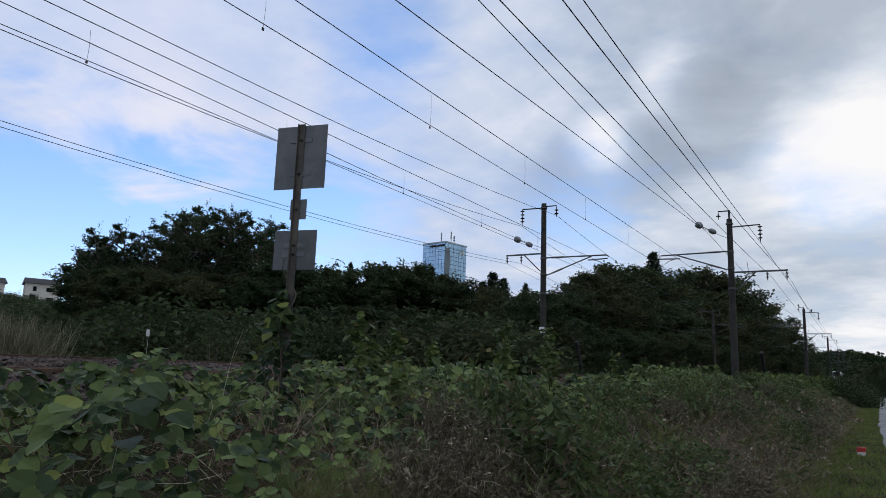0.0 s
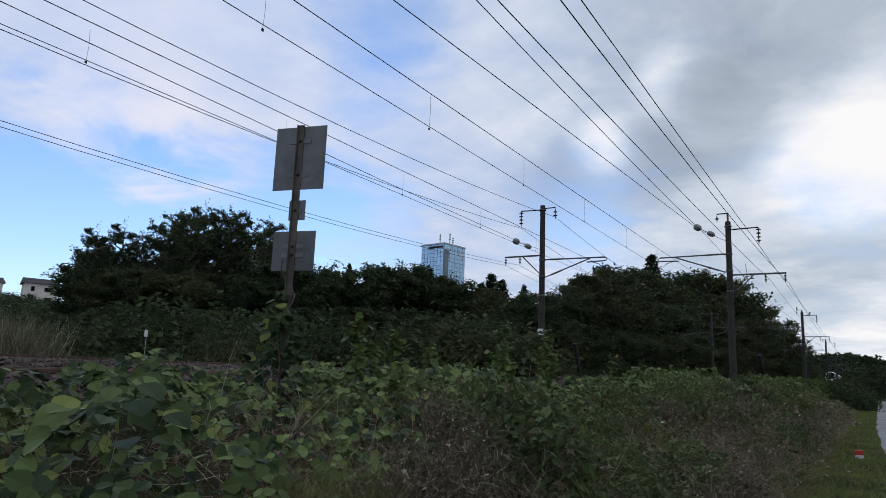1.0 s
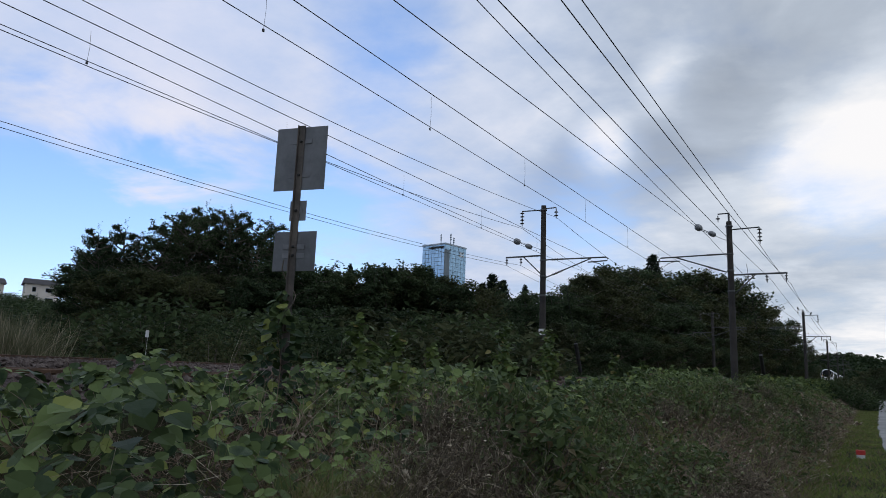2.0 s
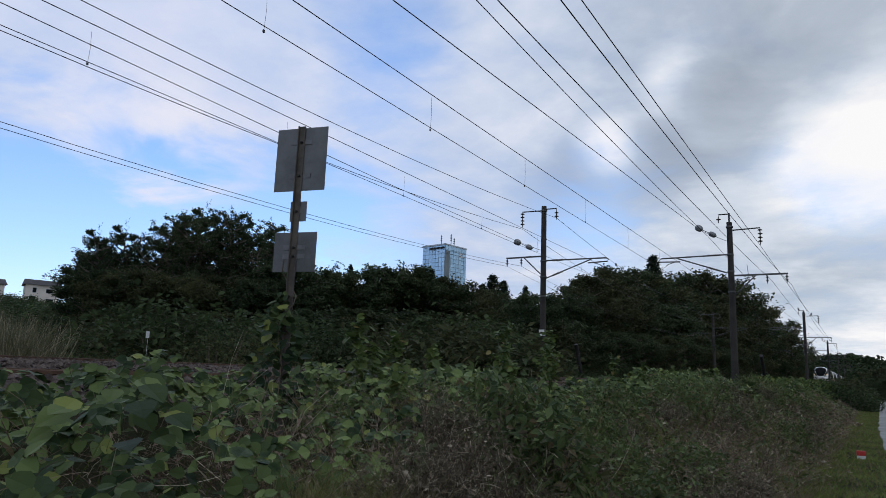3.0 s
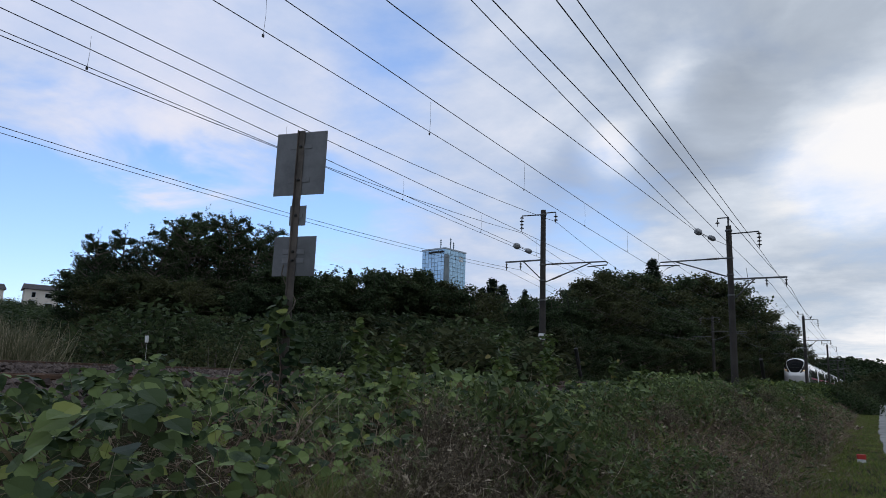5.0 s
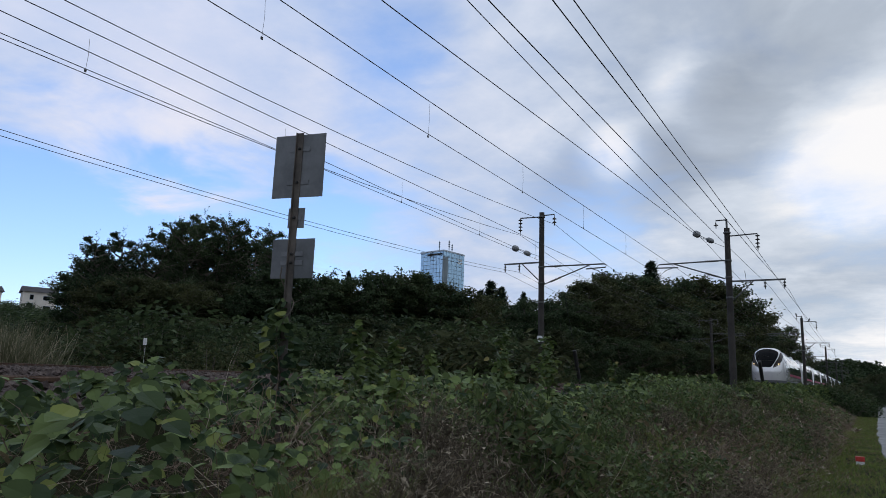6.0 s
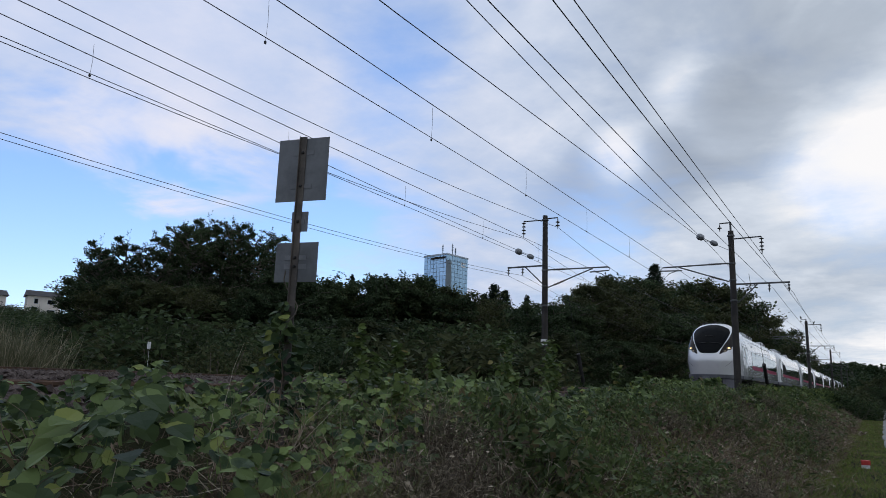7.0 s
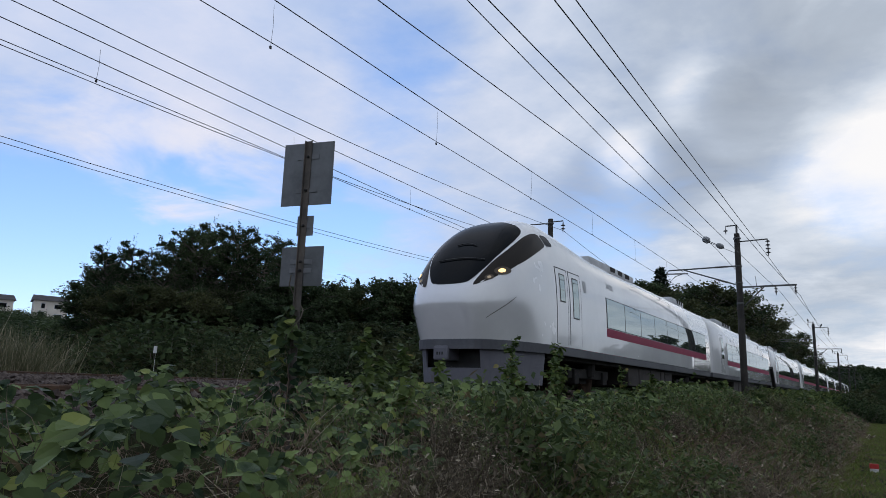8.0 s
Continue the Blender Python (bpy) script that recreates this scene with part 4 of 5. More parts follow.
# ---- sky: a drifting cloud dome under the blue ----
def cloud_material():
    k = Nodes("clouds")
    pos = k.n("TexCoord").outputs["Object"]
    d = k.n("VectorMath", {0: pos}, operation="NORMALIZE").outputs[0]
    sep = k.n("SeparateXYZ", {0: d})
    z = sep.outputs[2]
    low = k.math("ADD", k.math("MAXIMUM", z, 0.0), 0.16)
    flat = k.n("CombineXYZ", {0: k.math("DIVIDE", sep.outputs[0], low), 1: k.math("DIVIDE", sep.outputs[1], low), 2: 0.0}).outputs[0]
    big, mid, fine = k.noise(flat, 0.75, 4, 0.5, 0.3), k.noise(flat, 2.2, 5, 0.55, 0.4), k.noise(flat, 5.0, 6, 0.6)

    def blob(way, r, soft=1.0):
        dist = k.n("VectorMath", {0: d, 1: Vector(way).normalized()}, operation="DISTANCE").outputs["Value"]
        dist = k.math("ADD", dist, k.math("MULTIPLY", k.math("SUBTRACT", mid, 0.5), r * 0.9))
        return k.span(dist, 0.0, r, soft, 0.0)

    def total(first, *rest):
        for r in rest:
            first = k.math("ADD", first, r)
        return first

    def spread(v, amount):
        return k.math("MULTIPLY", k.math("SUBTRACT", v, 0.5), amount)

    # cover: clear blue low in the west and in a rift overhead
    cover = total(0.84, spread(big, 0.8), spread(mid, 0.5), spread(fine, 0.4))
    clear = total(blob((-0.87, 0.47, 0.12), 0.3, 1.3), blob((-0.73, 0.66, 0.17), 0.2, 0.8), blob((-0.54, 0.72, 0.44), 0.16, 0.42), blob((-0.62, 0.75, 0.2), 0.18, 0.35), blob((-0.33, 0.92, 0.2), 0.16, 0.3), blob((-0.08, 0.95, 0.28), 0.1, 0.15), blob((0.0, 0.95, 0.2), 0.1, 0.12))
    cover = k.span(k.math("SUBTRACT", cover, clear), 0.1, 0.9)
    # shade of the cloud base: grey undersides, bright thin edges
    shade = total(0.58, spread(mid, 0.9), spread(big, 0.25), spread(fine, 0.5))
    light = total(blob((0.02, 0.945, 0.31), 0.15, 0.6), blob((-0.03, 0.965, 0.25), 0.12, 0.5), blob((-0.219, 0.894, 0.392), 0.05, 0.3), blob((-0.287, 0.904, 0.318), 0.07, 0.6), blob((-0.193, 0.888, 0.417), 0.07, 0.3), blob((-0.304, 0.897, 0.32), 0.06, 0.35), blob((-0.8, 0.54, 0.27), 0.22, 0.5), blob((0.0, 1.0, 0.075), 0.12, 0.3), blob((-0.6, 0.7, 0.33), 0.2, 0.15))
    dull = total(blob((-0.159, 0.922, 0.353), 0.12, 0.42), blob((-0.256, 0.92, 0.296), 0.1, 0.5), blob((-0.336, 0.894, 0.298), 0.07, 0.25), blob((-0.37, 0.89, 0.265), 0.09, 0.4), blob((-0.055, 0.905, 0.42), 0.17, 0.28), blob((0.06, 0.91, 0.42), 0.2, 0.1), blob((-0.22, 0.85, 0.48), 0.2, 0.22), blob((-0.02, 0.98, 0.17), 0.13, 0.25))
    shade = k.math("SUBTRACT", total(shade, light), dull)
    shade = k.math("MAXIMUM", k.math("MINIMUM", shade, 1.1), 0.0)
    west = k.span(sep.outputs[0], -0.75, -0.05, 1.0, 0.0)

    def ramp(*stops):
        node = k.n("ValToRGB", {0: shade})
        for e, (p, c) in zip((node.color_ramp.elements[0], node.color_ramp.elements[1]), (stops[0], stops[-1])):
            e.position, e.color = p, rgb(c)
        for p, c in stops[1:-1]:
            node.color_ramp.elements.new(p).color = rgb(c)
        return node.outputs[0]

    east_col = ramp((0.0, (0.35, 0.395, 0.46)), (0.4, (0.45, 0.51, 0.60)), (0.7, (0.65, 0.71, 0.80)), (1.0, (0.96, 0.95, 0.96)))
    west_col = ramp((0.0, (0.40, 0.50, 0.74)), (0.5, (0.50, 0.61, 0.86)), (1.0, (0.79, 0.80, 0.92)))
    glow = k.n("Emission", {"Color": k.mix(west, east_col, west_col), "Strength": 1.0})
    see = k.n("AddShader", {0: k.n("BsdfTransparent").outputs[0], 1: k.n("Emission", {"Color": (0.07, 0.17, 0.44, 1), "Strength": 1.0}).outputs[0]})
    return k.done(k.n("MixShader", {0: cover, 1: see.outputs[0], 2: glow.outputs[0]}).outputs[0])


def make_dome():
    bm = bmesh.new()
    rings = []
    for i in range(25):
        el = radians(-3 + 93 * i / 24)
        rings.append([bm.verts.new((4300 * math.cos(el) * math.cos(q), 4300 * math.cos(el) * math.sin(q), 4300 * math.sin(el))) for q in (2 * math.pi * j / 64 for j in range(64))] if i < 24 else [bm.verts.new((0, 0, 4300))])
    for a, b in zip(rings, rings[1:]):
        for j in range(64):
            if len(b) == 1:
                bm.faces.new((a[j], a[(j + 1) % 64], b[0]))
            else:
                bm.faces.new((a[j], a[(j + 1) % 64], b[(j + 1) % 64], b[j]))
    return tagged(part("backdrop_clouds", bm, cloud_material(), None, "", True), "drifting grey and white clouds with rifts of blue", "clouds", kind="structure")


# ---- foliage builders ----
def unit(v):
    return v / np.maximum(np.linalg.norm(v, axis=-1, keepdims=True), 1e-9)


def leaf_quads(c, size, rng, flat=0.5, stretch=1.6):
    """Folded leaves (two triangles each) at the places c."""
    n = len(c)
    nor = unit(np.stack([rng.normal(0, 1, n), rng.normal(0, 1, n), np.abs(rng.normal(0, 1, n)) + flat], -1))
    a = unit(np.cross(nor, rng.normal(0, 1, (n, 3))))
    b = np.cross(nor, a)
    s = (np.broadcast_to(size, (n,)) * rng.uniform(0.6, 1.35, n))[:, None]
    v = np.stack([c - a * s * 0.5 * stretch, c + b * s * 0.45 + nor * s * 0.18, c + a * s * 0.5 * stretch, c - b * s * 0.45 + nor * s * 0.18], 1)
    i = np.arange(n)[:, None] * 4
    f = np.concatenate([i + [0, 1, 2], i + [0, 2, 3]], 0)
    return v.reshape(-1, 3), f


LEAF = np.array([(0, 0, 0), (0.36, 0.12, 0.05), (0.5, 0.42, 0.07), (0.34, 0.75, 0.04), (0, 1.06, -0.07), (-0.34, 0.75, 0.04), (-0.5, 0.42, 0.07), (-0.36, 0.12, 0.05), (0, 0.5, -0.02)])
LEAF_TRI = np.array([(8, 0, 1), (8, 1, 2), (8, 2, 3), (8, 3, 4), (8, 4, 5), (8, 5, 6), (8, 6, 7), (8, 7, 0)])


def broad_leaves(c, tip, nor, size):
    """Broad heart-shaped leaves: base point, direction of the tip, normal, length."""
    tip = unit(tip)
    side = unit(np.cross(tip, nor))
    up = np.cross(side, tip)
    s = size[:, None, None]
    v = c[:, None] + s * (LEAF[None, :, 0:1] * side[:, None] + LEAF[None, :, 1:2] * tip[:, None] + LEAF[None, :, 2:3] * up[:, None])
    f = LEAF_TRI[None] + (np.arange(len(c)) * 9)[:, None, None]
    return v.reshape(-1, 3), f.reshape(-1, 3)


def ribbons(base, top, bend, width, rng, segs=4):
    """Blades and stalks: strips from base to top, bowed sideways and narrowing."""
    n = len(base)
    t = np.linspace(0, 1, segs + 1)[None, :, None]
    mid = base[:, None] * (1 - t) + top[:, None] * t + bend[:, None] * (4 * t * (1 - t)) * np.array([1, 1, 0.35])
    side = unit(np.cross(top - base, rng.normal(0, 1, (n, 3))))[:, None]
    w = np.broadcast_to(width, (n,))[:, None, None] * (1 - 0.85 * t)
    v = np.stack([mid - side * w, mid + side * w], 2).reshape(n, -1, 3)
    k = np.arange(segs)[:, None] * 2
    one = np.concatenate([k + [0, 1, 3], k + [0, 3, 2]], 0)
    f = one[None] + (np.arange(n) * 2 * (segs + 1))[:, None, None]
    return v.reshape(-1, 3), f.reshape(-1, 3)


def joined(*sets):
    vs, fs, at = [], [], 0
    for v, f in sets:
        vs.append(v)
        fs.append(f + at)
        at += len(v)
    return np.concatenate(vs), np.concatenate(fs)


def limbs(bm, rng, height, spread, count, start=0.28, sub=4):
    """Trunk, limbs and twigs; gives back the twigs along which leaves grow."""
    lean = [(rng.uniform(-0.25, 0.25) * i, rng.uniform(-0.25, 0.25) * i, height * 0.86 * i / 5) for i in range(6)]
    tube(bm, [(0, 0, -0.6), *lean[1:]], [height * 0.021, height * 0.017, height * 0.013, height * 0.010, height * 0.006, height * 0.002], 8, False)
    twigs = [(Vector(lean[4]), Vector(lean[5]) + Vector((0, 0, height * 0.06)))]
    for i in range(count):
        t = start + (0.95 - start) * (i + rng.random()) / count
        k = t / 0.86 * 5 * 0.86
        j = min(int(k), 4)
        p = Vector(lean[j]).lerp(Vector(lean[j + 1]), k - j)
        q = i * 2.4 + rng.uniform(-0.5, 0.5)
        reach = spread * math.sin(math.pi * min(1, 0.28 + 0.66 * t)) ** 0.7 * rng.uniform(0.7, 1.1)
        e = p + Vector((math.cos(q) * reach, math.sin(q) * reach, reach * rng.uniform(0.25, 0.75)))
        m = p.lerp(e, 0.5) + Vector((0, 0, -0.08 * reach))
        tube(bm, [p, m, e], [height * 0.008, height * 0.005, height * 0.002], 5, False)
        twigs.append((m, e))
        for _ in range(sub):
            o = p.lerp(e, rng.uniform(0.3, 0.95))
            g = o + Vector((rng.uniform(-1, 1), rng.uniform(-1, 1), rng.uniform(-0.15, 0.8))) * reach * 0.45
            tube(bm, [o, g], [height * 0.003, height * 0.001], 4, False)
            twigs.append((o, g))
    return twigs


CROWN_TOP = {}


def make_tree(name, seed, height, spread, leaves, size, material, label, count=13, clump=0.75, start=0.28, sub=4):
    """A tree whose leaves sit along its twigs, thickest towards their ends."""
    rng, nr = random.Random(seed), np.random.default_rng(seed)
    tree = empty(name, label=label, category="tree")
    bm = bmesh.new()
    twigs = np.array([(tuple(a), tuple(b)) for a, b in limbs(bm, rng, height, spread, count, start, sub)])
    part("trunk", bm, M_BARK, tree, "dark bark trunk with limbs")
    pick = nr.integers(0, len(twigs), leaves)
    along = (nr.uniform(0.0, 1.12, leaves) ** 0.7)[:, None]
    c = twigs[pick, 0] * (1 - along) + twigs[pick, 1] * along
    c = c + np.clip(nr.normal(0, 0.5, (leaves, 3)), -0.85, 0.85) * clump * np.array([1, 1, 0.65])
    v, f = leaf_quads(c, size, nr)
    CROWN_TOP[tree] = float(np.quantile(v[:, 2], 0.997))
    ob = new("crown", quick("crown", v, f, material))
    ob.parent = tree
    return tree


def make_conifer(seed, height, spread, label):
    rng, nr = random.Random(seed), np.random.default_rng(seed)
    tree = empty("conifer", label=label, category="tree")
    bm = bmesh.new()
    tube(bm, [(0, 0, -0.6), (0.05, 0, height * 0.5), (0, 0, height)], [height * 0.017, height * 0.011, 0.01], 8, False)
    cs = []
    layers = 24
    for i in range(layers):
        t = 0.2 + 0.8 * i / layers
        r = spread * (1 - t) ** 0.75 * rng.uniform(0.7, 1.15) + 0.12
        for j in range(5):
            q = j * 1.257 + i * 0.9 + rng.uniform(-0.3, 0.3)
            rr = r * rng.uniform(0.65, 1.1)
            e = Vector((math.cos(q) * rr, math.sin(q) * rr, height * t - rr * rng.uniform(0.05, 0.45)))
            tube(bm, [(0, 0, height * t), e], [0.045, 0.012], 4, False)
            k = 34
            s = nr.uniform(0.15, 1.08, k)[:, None]
            cs.append(np.array([0, 0, height * t]) + (np.array(e) - np.array([0, 0, height * t])) * s + nr.normal(0, 1, (k, 3)) * np.array([0.22, 0.22, 0.3]) * (0.5 + rr * 0.4))
    part("trunk", bm, M_BARK, tree, "straight dark trunk")
    v, f = leaf_quads(np.concatenate(cs), 0.17, nr, 0.2, 2.0)
    CROWN_TOP[tree] = height
    ob = new("crown", quick("crown", v, f, M_CEDAR))
    ob.parent = tree
    return tree


def make_bush(seed, height, radius, leaves, size, material, label, category="bush", name="bush"):
    nr, rng = np.random.default_rng(seed), random.Random(seed)
    bush = empty(name, label=label, category=category)
    bm = bmesh.new()
    tips = []
    for i in range(26):
        q, r = i * 2.4, radius * math.sqrt(rng.random())
        e = Vector((math.cos(q) * r, math.sin(q) * r, height * (1 - 0.55 * (r / radius) ** 2) * rng.uniform(0.6, 1.05)))
        tube(bm, [(e.x * 0.25, e.y * 0.25, -0.2), (e.x * 0.7, e.y * 0.7, e.z * 0.6), e], [0.03, 0.018, 0.006], 4, False)
        tips.append(e)
        tips.append(Vector((e.x * 1.05, e.y * 1.05, e.z * 0.45)))
    part("stem", bm, M_BARK, bush)
    c = np.array(tips)[nr.integers(0, len(tips), leaves)] + nr.normal(0, 1, (leaves, 3)) * np.array([0.26, 0.26, 0.22]) * radius * 0.8
    c[:, 2] = np.abs(c[:, 2])
    v, f = leaf_quads(c, size, nr, 0.6)
    ob = new("crown", quick("crown", v, f, material))
    ob.parent = bush
    return bush


def spot(az, r):
    """A place at an azimuth (degrees left of the rails) and distance from the camera."""
    return -r * math.sin(radians(az)), r * math.cos(radians(az))


SKYLINE = ((61.2, 3.8), (59.7, 6.2), (57.9, 8.0), (57.3, 9.7), (55.6, 10.3), (54.3, 10.9), (52.5, 11.4), (50.8, 12.4), (48.8, 12.4), (46.6, 12.0), (44.7, 11.0), (42.8, 9.6), (41.2, 8.5), (39.5, 8.2),
           (37.3, 9.0), (35.5, 9.5), (34.0, 8.9), (32.2, 8.9), (30.2, 7.9), (28.6, 7.3), (25.6, 7.0), (24.2, 7.2), (22.8, 7.7), (21.0, 7.2), (19.7, 8.1), (17.9, 9.4), (16.1, 9.7), (15.2, 9.1), (13.1, 8.7),
           (10.6, 9.3), (8.6, 8.2), (7.8, 6.8), (6.3, 6.3), (5.4, 5.6), (4.5, 4.5), (3.8, 3.6), (2.7, 3.2))   # azimuth, height of the wood's edge


def crest(az):
    return float(np.interp(-az, [-p[0] for p in SKYLINE], [p[1] for p in SKYLINE]))


def plant(proto, az, r, el, rng, wide=1.0, sink=0.1):
    """A copy of a plant whose top reaches the elevation el (degrees)."""
    x, y = spot(az, r)
    g = float(ground_height(x, y))
    s = (r * math.tan(radians(el)) + EYE[2] - g) / CROWN_TOP[proto]
    ob = copy_thing(proto, pose(x, y, g - sink, 0, 0, rng.uniform(0, 360)))
    ob.scale = (s * wide, s * wide, s)
    return ob


def make_woods():
    rng = random.Random(11)
    dark = "dense dark green broadleaf tree in the wood behind the tracks"
    open_crown = "tall loose-crowned tree with light showing between its branches"
    loose = [make_tree("tree", 21, 11, 3.3, 10500, 0.095, M_TREE, open_crown, 26, 0.25, 0.3, 6),
             make_tree("tree", 22, 11, 3.0, 9500, 0.095, M_TREE, open_crown, 24, 0.24, 0.34, 6)]
    dense = [make_tree("tree", 23, 10, 3.5, 15000, 0.15, M_TREE, dark, 26, 0.5, 0.06, 6),
             make_tree("tree", 24, 10, 3.8, 15000, 0.15, M_TREE_B, dark, 26, 0.55, 0.05, 6)]
    far = [make_tree("tree", 25, 11, 4.0, 11000, 0.17, M_TREE, "dark green tree on the wooded hill", 22, 0.6, 0.05, 6),
           make_tree("tree", 26, 12, 4.2, 11000, 0.17, M_TREE_B, "olive green tree on the wooded hill", 22, 0.6, 0.05, 6)]
    cone = [make_conifer(31, 13, 2.7, "dark narrow conifer rising over the wood"), make_conifer(32, 13, 2.0, "slim dark conifer rising over the wood")]
    screen = make_tree("tree", 27, 11, 4.0, 1500, 0.7, M_TREE, "dark green tree across the lane", 16, 0.9, 0.05)
    first = (*loose, *dense, *far, *cone)
    for i, o in enumerate(first):
        x, y = spot(24 + 2.6 * i, 66 + 2 * (i % 3))
        o.location, o.scale = (x, y, float(ground_height(x, y))), (0.62, 0.62, 0.52)
    screen.location, screen.scale = (26.0, -20.0, 0.0), (0.62, 0.62, 0.8)
    # the loose clump
    for az, r in ((57.0, 46), (55.2, 48), (53.4, 47), (51.6, 46), (50.2, 48), (48.8, 47), (47.2, 48), (45.6, 47), (44.2, 47), (52.4, 52), (49.4, 53), (46.4, 53)):
        plant(rng.choice(loose), az, r, crest(az) * rng.uniform(0.97, 1.01), rng, 0.95)
    # a closed storey below and behind it, and the wood's edge along the meadow
    for i in range(11):
        az = 58.2 - 1.45 * i
        plant(rng.choice(dense), az, 55 + 2 * (i % 2), min(8.2, crest(az) * 0.84), rng, 1.25)
    for i in range(25):
        az = 58.0 - 1.62 * i
        r = np.interp(az, [18, 24, 30, 42, 58], [74, 62, 48, 41, 42])
        plant(rng.choice(dense), az, r + rng.uniform(-1.5, 1.5), min(7.2 if az > 43.5 else 12.0, crest(az) * rng.uniform(0.93, 1.0)), rng, 1.15)
    for az, r, el in ((44, 33, 4.8), (41, 32, 5.4), (38, 33, 5.2), (35, 34, 5.6), (32, 36, 5.2), (29, 38, 5.0), (26, 44, 4.8), (23, 50, 4.7), (20, 56, 4.9), (47.5, 33, 4.6), (51, 34, 4.4), (55, 36, 4.2)):
        plant(rng.choice(dense), az, r, el, rng, 1.5)
    # conifers
    for az, r, el, k, w in ((27.7, 72, 7.9, 0, 1.35), (26.9, 72, 8.7, 0, 1.5), (26.0, 72, 8.2, 0, 1.4), (24.2, 78, 7.8, 1, 1.0), (38.6, 60, 9.0, 1, 0.9), (14.1, 105, 10.3, 0, 1.25), (32.0, 60, 9.0, 0, 1.2), (57.3, 50, 9.4, 0, 1.2)):
        plant(cone[k], az, r, el, rng, w)
    # the hill, in three ranks
    for share, near, step, top in ((1.0, 1.0, 1.0, 20), (0.73, 0.86, 1.15, 19), (0.47, 0.72, 1.4, 18.5)):
        az = top
        while az > 3.4:
            r = near * float(np.interp(az, [3.5, 4.5, 6, 8, 10, 14, 20], [225, 182, 150, 128, 114, 98, 82]))
            plant(rng.choice(far), az + rng.uniform(-0.2, 0.2), r, crest(az) * share * rng.uniform(0.96, 1.0) - 0.1, rng, 1.2 if az > 8.5 else 0.95)
            az -= step * (0.55 + az * 0.035)
    # across the lane, behind the camera
    for i in range(30):
        o = plant(screen, -22 - 5.2 * i, rng.uniform(26, 40), rng.uniform(8, 14), rng, 1.2)
        tagged(o, "dark green tree across the lane")
    for i in range(14):
        o = plant(screen, -5 - 1.4 * i, rng.uniform(55, 120), rng.uniform(3.5, 5.5), rng, 1.2)
        tagged(o, "dark green tree across the lane")
    # right of the line, far along
    for az, r, el in ((0.6, 150, 1.0), (-0.4, 140, 1.2), (-1.4, 130, 1.4), (1.2, 190, 1.2), (-0.8, 200, 1.8), (-2.4, 120, 1.5), (0.2, 260, 1.6), (-1.6, 240, 2.0)):
        plant(rng.choice(far), az, r, el, rng, 1.2)


def make_far_woods():
    """Distant wooded ridges as one sheet of crowns."""
    nr = np.random.default_rng(8)
    n = 2600
    x, y = nr.uniform(-200, 170, n), nr.uniform(300, 980, n)
    keep = ~((np.abs(x + 8) < 12) & (y < 480))
    x, y = x[keep], y[keep]
    z = ground_height(x, y)
    n = len(x)
    k = 22
    h = nr.uniform(5, 9, n)
    c = np.stack([x, y, z + h * 0.5], -1)[:, None] + unit(nr.normal(0, 1, (n, k, 3))) * (h * 0.62)[:, None, None] * np.array([0.8, 0.8, 1.0])
    v, f = leaf_quads(c.reshape(-1, 3), 2.6, nr, 0.5, 1.2)
    ob = new("far_woods", quick("far_woods", v, f, M_WOODS))
    tagged(ob, "distant wooded ridge under the clouds", "woods", kind="stuff")


# ---- plants on and beside the bank ----
def wave(x, y):
    return smooth((y - 5) / 4) * (0.17 * np.sin(x * 1.3 + y * 0.9) * np.sin(y * 0.53 + 2) + 0.1 * np.sin(y * 0.31 + 1) + 0.07 * np.sin(y * 1.7 + x)) + 0.05 * np.sin(x * 2.1 + y * 1.3) + 0.05 * np.sin(x * 3.7 - y * 2.2 + 1) + 0.04 * np.sin(y * 4.3 + x * 1.1) + 0.03 * np.sin(x * 7.1 + y * 5.3)


def veg_top(x, y):
    """The upper face of the growth on the bank."""
    near = np.interp(x, [-6.1, -5.7, -5.0, -4.2, -3.4, -2.8, -2.2, -1.7, -1.3, -0.9, -0.6], [1.1, 1.2, 1.27, 1.31, 1.38, 1.34, 1.14, 0.93, 0.62, 0.25, 0.05])
    away = np.interp(x, [-6.1, -5.7, -5.0, -4.2, -3.2, -2.4, -1.8, -1.3, -0.9, -0.6], [1.25, 1.42, 1.5, 1.5, 1.38, 1.08, 0.78, 0.48, 0.22, 0.05])
    z = near + (away - near) * smooth((y - 4.2) / 1.2)
    grow = np.interp(y, [5, 12, 20, 33, 55, 77, 120], [0, 0.06, 0.1, 0.24, 0.5, 0.7, 0.9]) * np.interp(x, [-6, -5.4, -4.6, -3.4, -2.0], [0.3, 0.9, 1.0, 0.6, 0.0])
    return z + grow + GRADE * np.clip(y - 18, 0, 300) * smooth((-1.6 - x) / 2) + wave(x, y) * np.interp(x, [-6, -1.6, -0.7], [1, 1, 0.2])


def clear_of_eye(x, y, r=2.1):
    return x * x + y * y > r * r


def lumps(x, y):
    """Hollows between the mounds of leaves."""
    a = np.sin(7.3 * x + 2.1 * np.sin(3.1 * y)) * np.sin(6.1 * y + 1.7 * np.sin(4.3 * x))
    b = np.sin(3.4 * x - 2.2 * y + 1.0) * np.sin(2.7 * y + 1.9 * x)
    return 0.14 * smooth(0.42 - 0.9 * a) + 0.13 * smooth(0.42 - 0.9 * b)


